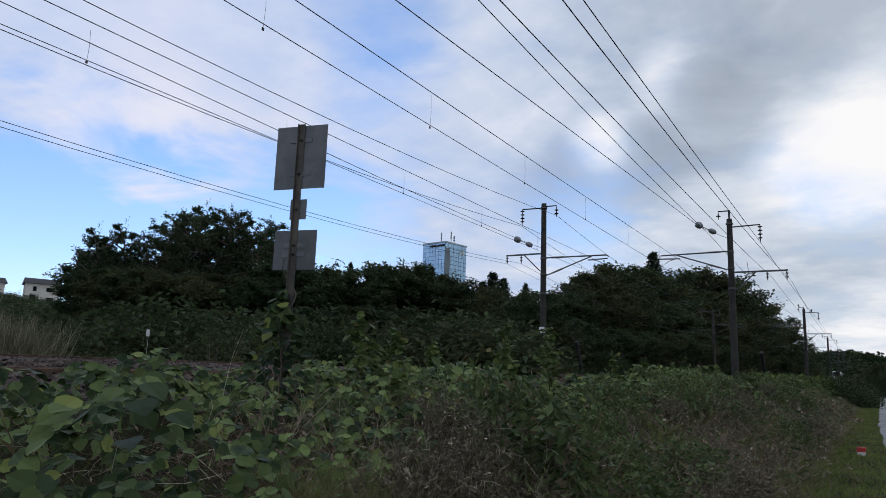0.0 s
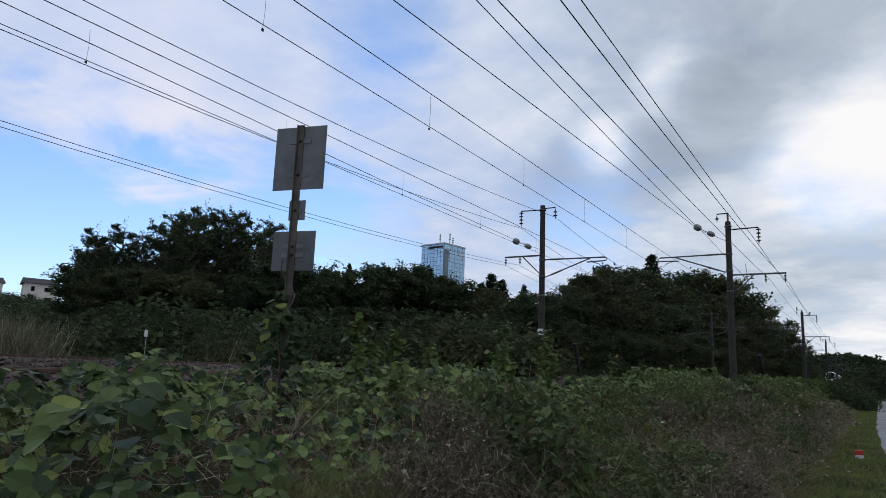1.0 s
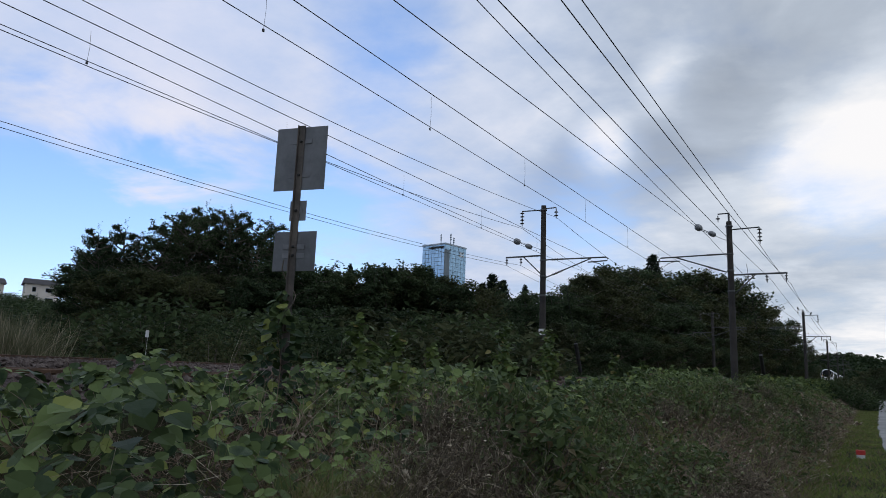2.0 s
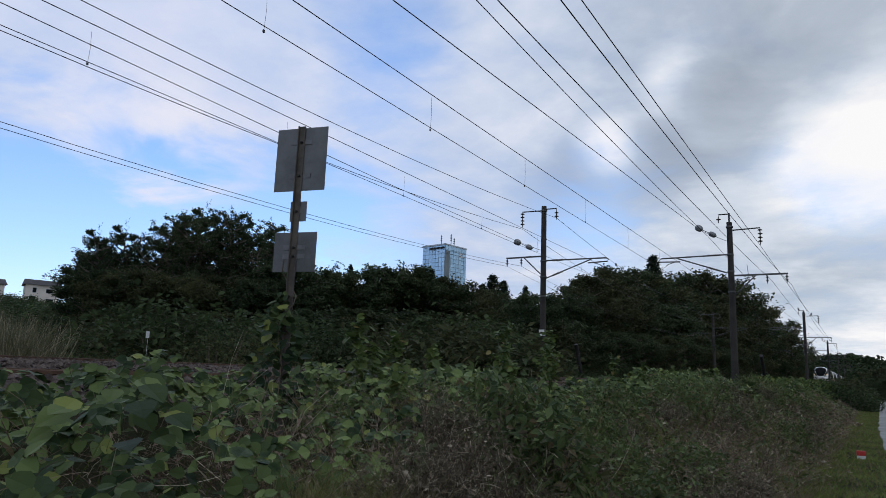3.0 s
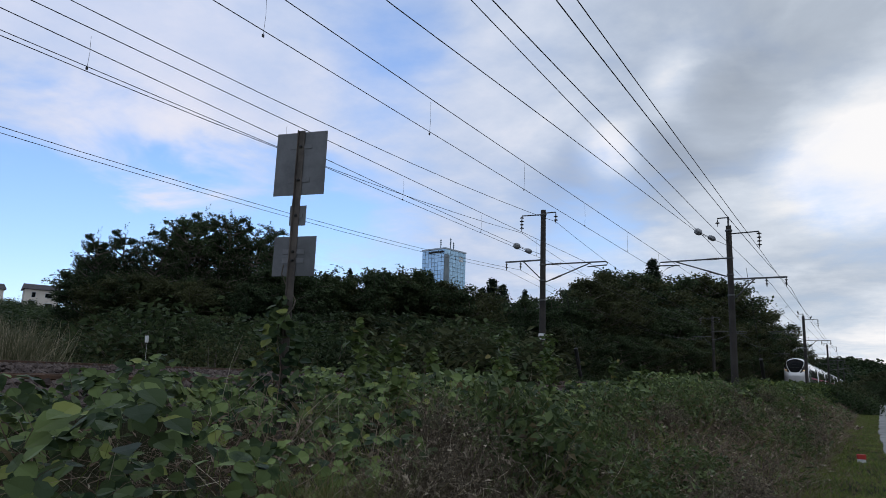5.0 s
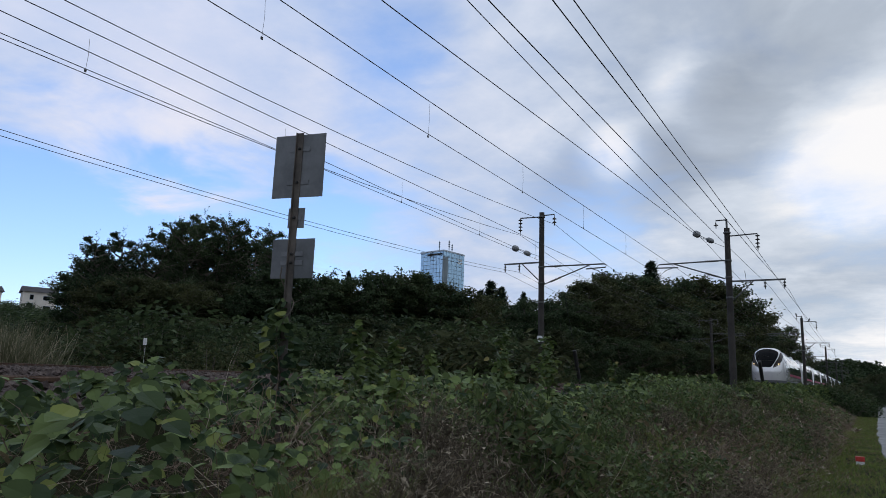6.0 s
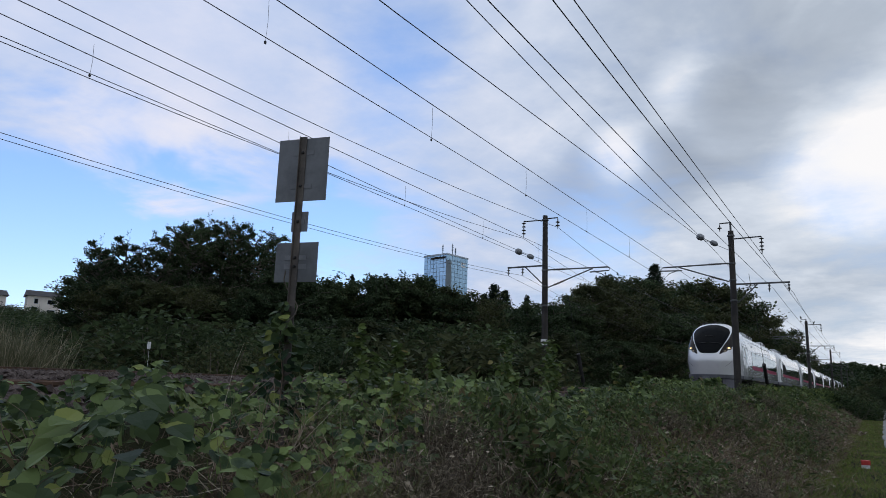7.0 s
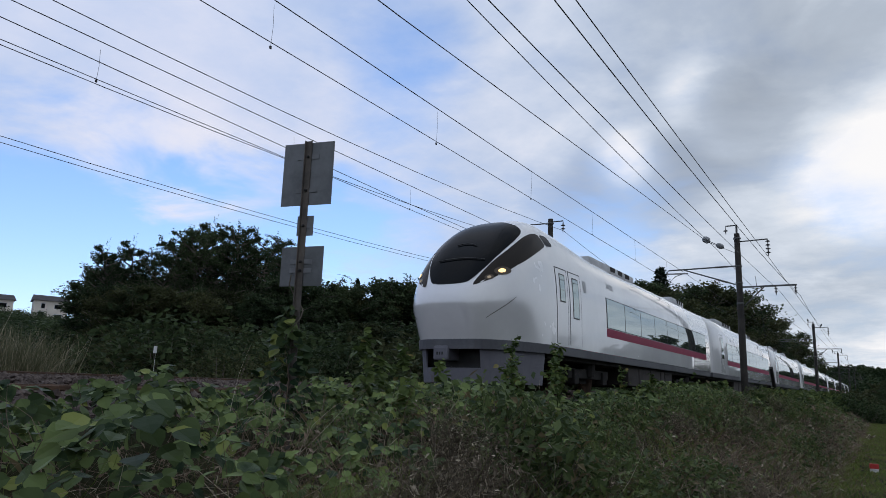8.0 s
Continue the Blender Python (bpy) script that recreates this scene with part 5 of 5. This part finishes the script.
def make_kudzu():
    nr = np.random.default_rng(3)

    def sprig(n, x0, x1, y0, y1, lo, hi, keep=None):
        x, y = nr.uniform(x0, x1, n), nr.uniform(y0, y1, n)
        if keep is not None:
            ok = keep(x, y)
            x, y = x[ok], y[ok]
        ok = nr.uniform(0, 0.3, len(x)) > lumps(x, y) * 1.5 - 0.05
        x, y = x[ok], y[ok]
        n = len(x)
        z = veg_top(x, y) + 0.13 - nr.uniform(0, 1, n) ** 4.0 * 0.25 - lumps(x, y)
        c = np.stack([x, y, z], -1)
        nor = unit(np.stack([nr.normal(0.42, 0.34, n), nr.normal(-0.28, 0.34, n), nr.uniform(0.45, 1.1, n)], -1))
        q = nr.uniform(0, 6.28, n)
        a = unit(np.cross(nor, np.stack([np.cos(q), np.sin(q), q * 0], -1)))
        b = np.cross(nor, a)
        s = nr.uniform(lo, hi, n)
        cs, ts, ns, ss = [], [], [], []
        for turn, k in ((0.0, 1.08), (1.5, 0.95), (-1.5, 0.95)):
            tip = a * math.cos(turn) + b * math.sin(turn) - nor * 0.25
            cs.append(c + a * s[:, None] * (0.25 if turn == 0 else 0.02))
            ts.append(tip)
            ns.append(nor + nr.normal(0, 0.22, (n, 3)))
            ss.append(s * k)
        return np.concatenate(cs), np.concatenate(ts), np.concatenate(ns), np.concatenate(ss)

    green = lambda x, y: clear_of_eye(x, y, 2.25) & (x < -1.75 - 0.5 * np.sin(y * 0.8) - np.clip((y - 3.2) * 0.5, 0, 0.9) + 0.9 * smooth((2.6 - y) / 1.2))
    thick = lambda x, y: nr.uniform(0, 1, len(x)) < np.clip(0.45 + 0.75 * np.sin(1.1 * x + 0.7 * y) * np.sin(0.5 * x - 0.9 * y + 1) + (-2.9 - x) * 0.35 + smooth((4.5 - y) / 2) * 0.6, 0.04, 1)
    part_green = lambda x, y: green(x, y) & thick(x, y)
    near = sprig(5000, -5.5, -1.1, 0.4, 6.5, 0.036, 0.078, part_green)
    mid = sprig(7000, -5.7, -1.4, 6.0, 22, 0.065, 0.125, part_green)
    far = sprig(12000, -5.8, -1.6, 20, 100, 0.10, 0.22, part_green)
    back = sprig(1500, -5.5, -1.8, -9, 0.4, 0.06, 0.12)
    patch = empty("kudzu_patch", label="thick green kudzu vines with broad leaves covering the bank", category="vine")
    order = np.argsort(np.abs(near[0][:, 0]) ** 2 + near[0][:, 1] ** 2)
    top = order[:2200][nr.permutation(2200)[:300]]
    rest = np.setdiff1d(np.arange(len(near[0])), top)
    protos = []
    for i in range(4):
        lv, lf = LEAF.copy(), LEAF_TRI
        lv[:, 2] += 0.05 * np.sin(lv[:, 0] * 5 + i) * lv[:, 1]
        lv[:, 0] *= 0.9 + 0.07 * i
        protos.append(quick("leaf", lv, lf, M_KUDZU))
    for j, i in enumerate(top):
        c, t, nn, s = Vector(near[0][i]), Vector(near[1][i]).normalized(), Vector(near[2][i]), float(near[3][i]) * 1.08
        side = t.cross(nn).normalized()
        up = side.cross(t)
        m = Matrix((side, t, up)).transposed().to_4x4()
        ob = new("leaf", protos[j % 4])
        ob.parent = patch
        ob.matrix_basis = Matrix.Translation(c) @ m @ Matrix.Diagonal((s, s, s, 1))
    m = 26
    q = nr.uniform(0, 6.28, m)
    r = 0.22 * np.sqrt(nr.uniform(0, 1, m))
    hc = np.stack([-2.42 + r * np.cos(q), 1.7 + r * np.sin(q), 1.6 - 0.9 * r - nr.uniform(0, 0.16, m)], -1)
    high = hc, np.stack([np.cos(q) + 0.4, np.sin(q) - 0.3, nr.uniform(-0.9, -0.2, m)], -1), np.stack([nr.normal(0.5, 0.3, m), nr.normal(-0.4, 0.3, m), np.ones(m)], -1), nr.uniform(0.07, 0.12, m)
    v, f = joined(broad_leaves(*high), broad_leaves(*[a[rest] for a in near]), broad_leaves(*mid), broad_leaves(*back), leaf_quads(far[0], far[3], nr, 0.15, 1.3))
    ob = new("leaf_cover", quick("leaf_cover", v, f, M_KUDZU))
    ob.parent = patch
    tagged(ob, "mass of overlapping green vine leaves", kind="stuff")
    # the vine on the sign's post and on the tall runners
    n = 190
    z = 1.3 + 0.95 * nr.uniform(0, 1, n) ** 1.7
    q = nr.uniform(0, 6.28, n)
    w = np.sqrt(nr.uniform(0, 1, n)) * (0.42 - 0.4 * np.clip(z - 1.3, 0, 0.85))
    c = np.stack([-4.33 + np.cos(q) * w, 4.5 + np.sin(q) * w * 0.5, z], -1)
    tip = np.stack([np.cos(q), np.sin(q), nr.normal(-0.5, 0.4, n)], -1)
    nor = np.stack([nr.normal(0.3, 0.5, n), nr.normal(-0.6, 0.4, n), nr.uniform(0.4, 1, n)], -1)
    v, f = broad_leaves(c, tip, nor, nr.uniform(0.05, 0.115, n))
    vine = empty("climbing_vine", label="green vine climbing up the sign's post", category="vine")
    ob = new("leaves", quick("leaves", v, f, M_KUDZU))
    ob.parent = vine
    bm = bmesh.new()
    tube(bm, [(-4.33 + 0.07 * math.cos(i * 0.9), 4.57 + 0.07 * math.sin(i * 0.9), 1.1 + 0.075 * i) for i in range(20)], 0.006, 5)
    part("stem", bm, M_BARK, vine)


def make_grasses():
    nr = np.random.default_rng(4)

    def tuft(n, x, y, h, w, lean, base=None, segs=4):
        g = ground_height(x, y) if base is None else base
        b = np.stack([x, y, g], -1)
        hh = h * nr.uniform(0.5, 1.15, n)
        t = b + np.stack([nr.normal(0, lean, n) * hh, nr.normal(0, lean, n) * hh, hh], -1)
        return ribbons(b, t, np.stack([nr.normal(0, 0.12, n) * hh, nr.normal(0, 0.12, n) * hh, nr.uniform(-0.1, 0.2, n) * hh], -1), w, nr, segs)

    # verge
    n = 36000
    y = np.where(nr.uniform(0, 1, n) < 0.2, nr.uniform(-14, 4, n), 3 + 75 * nr.uniform(0, 1, n) ** 1.7)
    x = np.where(y < 2.5, nr.uniform(-1.9, 0.36, n), nr.uniform(-1.25, 0.36, n) + 0.012 * np.maximum(0.0, y - 38))
    h = 0.07 + 0.12 * smooth((-0.4 - x) / 0.6)
    verge = tuft(n, x, y, h, 0.005 + 0.00022 * y, 0.6, None, 2)
    ob = new("grass", quick("grass", *verge, M_GRASS))
    tagged(ob, "short green grass verge beside the lane", "grass", kind="stuff")
    # green blades in the bank
    n = 15000
    y = 0.6 + 50 * nr.uniform(0, 1, n) ** 2.2
    x = nr.uniform(-3.0, -0.8, n)
    top = veg_top(x, y)
    ok = clear_of_eye(x, y, 2.2) & ((y > 3.0 + 0.8 * np.sin(x * 4)) | (nr.uniform(0, 1, n) < 0.12))
    x, y, top = x[ok], y[ok], top[ok]
    n = len(x)
    g = top - nr.uniform(0.3, 0.55, n)
    ob = new("bank_grass", quick("bank_grass", *tuft(n, x, y, 0.42, 0.0028 + 0.00015 * y, 0.45, g), M_GRASS))
    tagged(ob, "long green grass growing through the bank", "grass", kind="stuff")
    # spiky tufts at the near foot of the bank
    sets = []
    for i in range(95):
        az, r = nr.uniform(14, 45), nr.uniform(2.45, 3.4)
        cx, cy = spot(az, r)
        k = 34
        x, y = cx + nr.normal(0, 0.03, k), cy + nr.normal(0, 0.03, k)
        sets.append(tuft(k, x, y, nr.uniform(0.2, 0.38), nr.uniform(0.0018, 0.0035, k), 0.55, veg_top(x, y) - 0.2))
    ob = new("near_grass", quick("near_grass", *joined(*sets), M_TUFT))
    tagged(ob, "spiky olive grass tufts at the foot of the bank", "grass", kind="stuff")
    # dead stalks: a fine tangle, twig litter, and a few long pale stems
    def bank(n, power, reach, x0=-2.7, x1=-0.85):
        y = 0.8 + reach * nr.uniform(0, 1, n) ** power
        x = nr.uniform(x0, x1, n) - 0.3 * np.sin(y * 0.7)
        patchy = 0.55 + 0.6 * np.sin(1.9 * x + 1.3 * y) * np.sin(0.8 * y - x)
        ok = clear_of_eye(x, y, 2.3) & ((y > 2.3 + 0.5 * np.sin(x * 5)) | (nr.uniform(0, 1, n) < 0.2)) & (nr.uniform(0, 1, n) < patchy)
        return x[ok], y[ok]

    x, y = bank(38000, 2.3, 55, -2.7, -0.6)
    n = len(x)
    base = np.stack([x, y, veg_top(x, y) - nr.uniform(0.1, 0.5, n)], -1)
    hh = nr.uniform(0.12, 0.42, n)[:, None]
    top = base + nr.normal(0, 0.6, (n, 3)) * hh * np.array([1, 1, 0.5]) + np.array([0, 0, 0.45]) * hh
    tangle = ribbons(base, top, nr.normal(0, 0.3, (n, 3)) * hh, nr.uniform(0.001, 0.0028, n) + 0.00016 * y, nr)
    x, y = bank(1500, 1.8, 30, -4.5)
    n = len(x)
    pale = tuft(n, x, y, 0.7, nr.uniform(0.0022, 0.0046, n), 0.55, veg_top(x, y) - 0.4)
    ob = new("dead_weeds", quick("dead_weeds", *joined(tangle, pale), M_DRY))
    tagged(ob, "tangle of brown dead weed stalks on the bank", "weeds", kind="stuff")
    n = 7000
    y = 9 + 60 * nr.uniform(0, 1, n) ** 1.4
    x = nr.uniform(-2.0, -0.75, n)
    hb = veg_top(x, y) - nr.uniform(0.02, 0.12, n)
    straw = tuft(n, x, y, nr.uniform(0.06, 0.2, n), 0.002 + 0.00016 * y, 1.1, hb)
    ob = new("straw", quick("straw", *straw, M_DRY))
    tagged(ob, "flattened reddish-brown dead grass at the foot of the bank", "dead grass", kind="stuff")
    x, y = bank(26000, 2.2, 50, -2.7, -0.6)
    n = len(x)
    c = np.stack([x, y, veg_top(x, y) - nr.uniform(-0.03, 0.45, n)], -1)
    ob = new("withered_leaves", quick("withered_leaves", *leaf_quads(c, 0.014 + 0.0018 * y, nr, 0.3, 2.2), M_DRY))
    tagged(ob, "small withered brown leaves among the dead stalks", "dead leaves", kind="stuff")
    # fine leaves among them
    n = 17000
    y = 0.8 + 60 * nr.uniform(0, 1, n) ** 1.8
    x = nr.uniform(-5.6, -0.9, n)
    ok = clear_of_eye(x, y, 2.2) & ((y > 4.2) | (x > -1.7) | (nr.uniform(0, 1, n) < 0.1))
    x, y = x[ok], y[ok]
    n = len(x)
    c = np.stack([x, y, veg_top(x, y) - nr.uniform(-0.1, 0.4, n)], -1)
    ob = new("weed_leaves", quick("weed_leaves", *leaf_quads(c, nr.uniform(0.02, 0.05, n) + 0.002 * y, nr, 0.6, 2.2), M_WEED))
    tagged(ob, "small-leaved green weeds on the bank", "weeds", kind="stuff")
    # grass strip beyond the far track
    n = 12000
    y = nr.uniform(2, 60, n)
    x = nr.uniform(-18, -13.6, n)
    ob = new("meadow_grass", quick("meadow_grass", *tuft(n, x, y, 0.6, 0.007, 0.35, None, 2), M_WEED))
    tagged(ob, "tall meadow grass beyond the tracks", "grass", kind="stuff")


def make_brush(seed, label):
    """A mound of dead arching stems with fine side twigs and a few withered leaves."""
    nr = np.random.default_rng(seed)
    brush = empty("dead_brush", label=label, category="dead bush", group="dead brush")
    n = 190
    q, r = nr.uniform(0, 6.28, n), nr.uniform(0.1, 0.6, n)
    base = np.stack([nr.normal(0, 0.12, n), nr.normal(0, 0.12, n), np.full(n, -0.15)], -1)
    top = np.stack([np.cos(q) * r, np.sin(q) * r, nr.uniform(0.25, 0.75, n) - 0.4 * r], -1)
    rise_up = np.stack([np.zeros(n), np.zeros(n), nr.uniform(0.2, 0.5, n)], -1)
    stems = ribbons(base, top, rise_up, nr.uniform(0.002, 0.0045, n), nr, 5)
    k = 900
    pick, t = nr.integers(0, n, k), nr.uniform(0.4, 1.0, k)[:, None]
    o = base[pick] * (1 - t) + top[pick] * t + rise_up[pick] * 4 * t * (1 - t) * 0.35
    e = o + nr.normal(0, 0.09, (k, 3))
    twigs = ribbons(o, e, nr.normal(0, 0.015, (k, 3)), 0.0014, nr, 2)
    leaves = leaf_quads(o[:420] + nr.normal(0, 0.03, (420, 3)), 0.022, nr, 0.3, 2.0)
    for name, data in (("twig_tangle", joined(stems, twigs)), ("withered_foliage", leaves)):
        ob = new(name, quick(name, *data, M_BRUSH))
        ob.parent = brush
        tagged(ob, kind="stuff")
    return brush


def make_brushes():
    rng = random.Random(15)
    kinds = [make_brush(81 + i, "brown tangle of dead twigs on the bank") for i in range(3)]
    spots = [(-1.85, 3.1), (-2.2, 3.9), (-1.5, 3.6)]
    for i in range(44):
        y = 2.7 + 24 * (i / 43) ** 1.6 + rng.uniform(-0.2, 0.2)
        spots.append((max(rng.uniform(-2.75, -1.15), -0.62 * y), y))
    for i, (x, y) in enumerate(spots):
        z = float(veg_top(x, y)) - 0.22
        s = rng.uniform(0.5, 1.0)
        if i < 3:
            kinds[i].location, kinds[i].scale = (x, y, z), (s, s, s)
            continue
        o = copy_thing(kinds[i % 3], pose(x, y, z, 0, 0, rng.uniform(0, 360)))
        o.scale = (s, s, s * rng.uniform(0.8, 1.2))


def make_tall_weed(x, y, z, h, seed):
    nr = np.random.default_rng(seed)
    weed = empty("tall_weed", pose(x, y, z), label="tall leafy weed standing above the bank", category="weed", group="tall weeds")
    bm = bmesh.new()
    pts = [(0.03 * math.sin(i), 0.03 * math.cos(i * 1.3), h * i / 6) for i in range(7)]
    tube(bm, pts, [0.007, 0.006, 0.006, 0.005, 0.004, 0.003, 0.002], 5)
    part("stem", bm, M_WEED, weed)
    n = int(120 * h)
    t = nr.uniform(0.15, 1.02, n)
    q = nr.uniform(0, 6.28, n)
    twig = nr.integers(0, 7, n)
    turn, start = twig * 2.4 + seed, 0.2 + twig * 0.1
    out = nr.uniform(0, 1, n)
    side = (twig > 0) * out * h * 0.3 * (1.1 - start)
    c = np.stack([side * np.cos(turn), side * np.sin(turn), np.where(twig > 0, (start + out * 0.25) * h, t * h)], -1)
    tip = np.stack([np.cos(q), np.sin(q), nr.uniform(-0.9, 0.5, n)], -1)
    nor = np.stack([nr.normal(0.2, 0.5, n), nr.normal(-0.2, 0.5, n), np.ones(n)], -1)
    v, f = broad_leaves(c, tip, nor, nr.uniform(0.04, 0.10, n))
    ob = new("leaves", quick("leaves", v, f, M_BROAD))
    ob.parent = weed
    return weed


def make_bushes():
    rng = random.Random(6)
    b = [make_bush(41, 2.2, 1.6, 1700, 0.135, M_BUSH, "leafy green bush beyond the tracks"), make_bush(42, 2.0, 1.8, 1700, 0.135, M_TREE_B, "dark leafy bush beyond the tracks"), make_bush(43, 1.6, 2.0, 1700, 0.14, M_BUSH, "low green bush in the meadow")]
    row = [make_bush(45, 2.2, 1.5, 5200, 0.055, M_TREE, "dark leafy bush beyond the tracks"), make_bush(46, 2.0, 1.6, 5200, 0.055, M_BUSH, "green leafy bush beyond the tracks"), make_bush(47, 1.7, 1.3, 5000, 0.05, M_TREE_B, "olive leafy bush beyond the tracks")]
    for i, o in enumerate(row):
        o.location = (-18 - i, 15 + i * 2.6, float(ground_height(-19, 16)))
    for i, o in enumerate(b):
        o.location = (-19 - i, 24 + i * 2.6, float(ground_height(-20, 24)))
    for i in range(44):
        az = 60 - 48 * i / 43 + rng.uniform(-0.6, 0.6)
        x = -rng.uniform(15.2, 17.5)
        y = -x / math.tan(radians(az))
        o = copy_thing(row[rng.randrange(3)], pose(x, y, float(ground_height(x, y)) - 0.1, 0, 0, rng.uniform(0, 360)))
        s = rng.uniform(0.45, 1.2) * (0.62 if az > 50 else 1.0)
        o.scale = (s, s, s * rng.uniform(0.85, 1.15))
    for i in range(30):
        az = 56 - 31 * i / 29 + rng.uniform(-1, 1)
        r = rng.uniform(23, 31)
        x, y = spot(az, r)
        o = copy_thing(b[rng.randrange(3)], pose(x, y, float(ground_height(x, y)) - 0.1, 0, 0, rng.uniform(0, 360)))
        s = rng.uniform(0.7, 1.3)
        o.scale = (s * 1.2, s * 1.2, s)
    for i in range(22):
        y = 78 + i * 3.6 + rng.uniform(-1, 1)
        x = rng.uniform(-3.6, -1.2)
        o = copy_thing(b[rng.randrange(3)], pose(x, y, float(ground_height(x, y)) - 0.1, 0, 0, rng.uniform(0, 360)))
        s = rng.uniform(0.9, 1.5)
        o.scale = (s, s, s * 0.9)
    for i in range(12):
        x, y = spot(60.0 + 0.42 * i, 195 + rng.uniform(-6, 4))
        o = copy_thing(b[i % 3], pose(x, y, float(ground_height(x, y)) - 0.1, 0, 0, rng.uniform(0, 360)))
        o.scale = (1.5, 1.5, rng.uniform(1.0, 1.6))
    for i in range(30):
        x, y = spot(57.5 + rng.uniform(0, 8), 40 + 130 * (i / 29) ** 1.2)
        o = copy_thing(b[2 if i % 3 else 0], pose(x, y, float(ground_height(x, y)) - 0.2, 0, 0, rng.uniform(0, 360)))
        s = rng.uniform(1.0, 1.6) * (1 + i / 29)
        o.scale = (s, s, s * 0.45)
        tagged(o, "low green bush on the grassy rise")
    # small shrubs on the slope
    low = make_bush(44, 1.5, 1.2, 1500, 0.12, M_WEED, "small leafy shrub among the weeds on the bank")
    low.location, low.scale = (-2.9, 8.6, float(veg_top(-2.9, 8.6)) - 0.3), (0.25, 0.25, 0.25)
    for i in range(36):
        y = 4.2 + 30 * (i / 35) ** 1.4 + rng.uniform(-0.4, 0.4)
        x = rng.uniform(-3.9, -1.5)
        o = copy_thing(low, pose(x, y, float(veg_top(x, y)) - 0.3, 0, 0, rng.uniform(0, 360)))
        s = rng.uniform(0.22, 0.46)
        o.scale = (s, s, s * rng.uniform(0.9, 1.5))
    nr = np.random.default_rng(9)
    for k, (x, y) in enumerate(((-14.6, 7.3), (-15.3, 7.1), (-14.9, 8.1), (-15.6, 8.3))):
        n = 420
        reed = empty("pampas_grass", pose(x, y, float(ground_height(x, y))), label="clump of tall pale reed grass beyond the tracks", category="grass clump", group="reeds")
        base = np.stack([nr.normal(0, 0.35, n), nr.normal(0, 0.35, n), np.zeros(n)], -1)
        top = base + np.stack([nr.normal(0, 0.35, n), nr.normal(0, 0.35, n), nr.uniform(0.9, 1.75, n)], -1)
        v, f = ribbons(base, top, np.stack([nr.normal(0, 0.12, n), nr.normal(0, 0.12, n), nr.uniform(0, 0.3, n)], -1), 0.012, nr)
        ob = new("blades", quick("blades", v, f, M_REED))
        ob.parent = reed


# ---- build ----
cloud_dome = make_dome()
make_ground()
make_road()
stones = np.random.default_rng(2)
make_ballast(stones)
for tx in TRACK:
    make_track(tx, stones)
make_line()
train = make_train()
make_sign()
make_small_things()
make_bird(-5.32, 77.5, 9.545, 200)
make_bird(-4.28, 77.5, 9.015, 150)
make_tower()
make_house(-188.1, 104.9, 16.8, 66, 7.9, 7.0)
make_house(-195.6, 94.4, 16.4, 70, 7.9, 7.0)
make_woods()
make_far_woods()
make_bushes()
make_kudzu()
make_grasses()
make_brushes()
for i, (wx, wy, wz, wh) in enumerate(((-4.2, 5.45, 1.25, 0.85), (-4.15, 5.65, 1.25, 0.6), (-4.2, 6.1, 1.25, 0.78), (-4.3, 7.0, 1.3, 0.6), (-4.2, 8.67, 1.35, 0.95), (-4.1, 8.4, 1.35, 0.6), (-4.3, 8.9, 1.35, 0.7), (-4.2, 10.26, 1.4, 0.95), (-4.1, 10.0, 1.4, 0.7), (-4.35, 10.6, 1.4, 0.75), (-4.2, 10.3, 1.35, 0.6), (-3.4, 5.0, 1.15, 0.5), (-3.7, 7.9, 1.2, 0.55), (-4.5, 14.5, 1.4, 0.8), (-4.4, 16.5, 1.4, 0.7))):
    make_tall_weed(wx, wy, wz, wh, 70 + i)
motions()
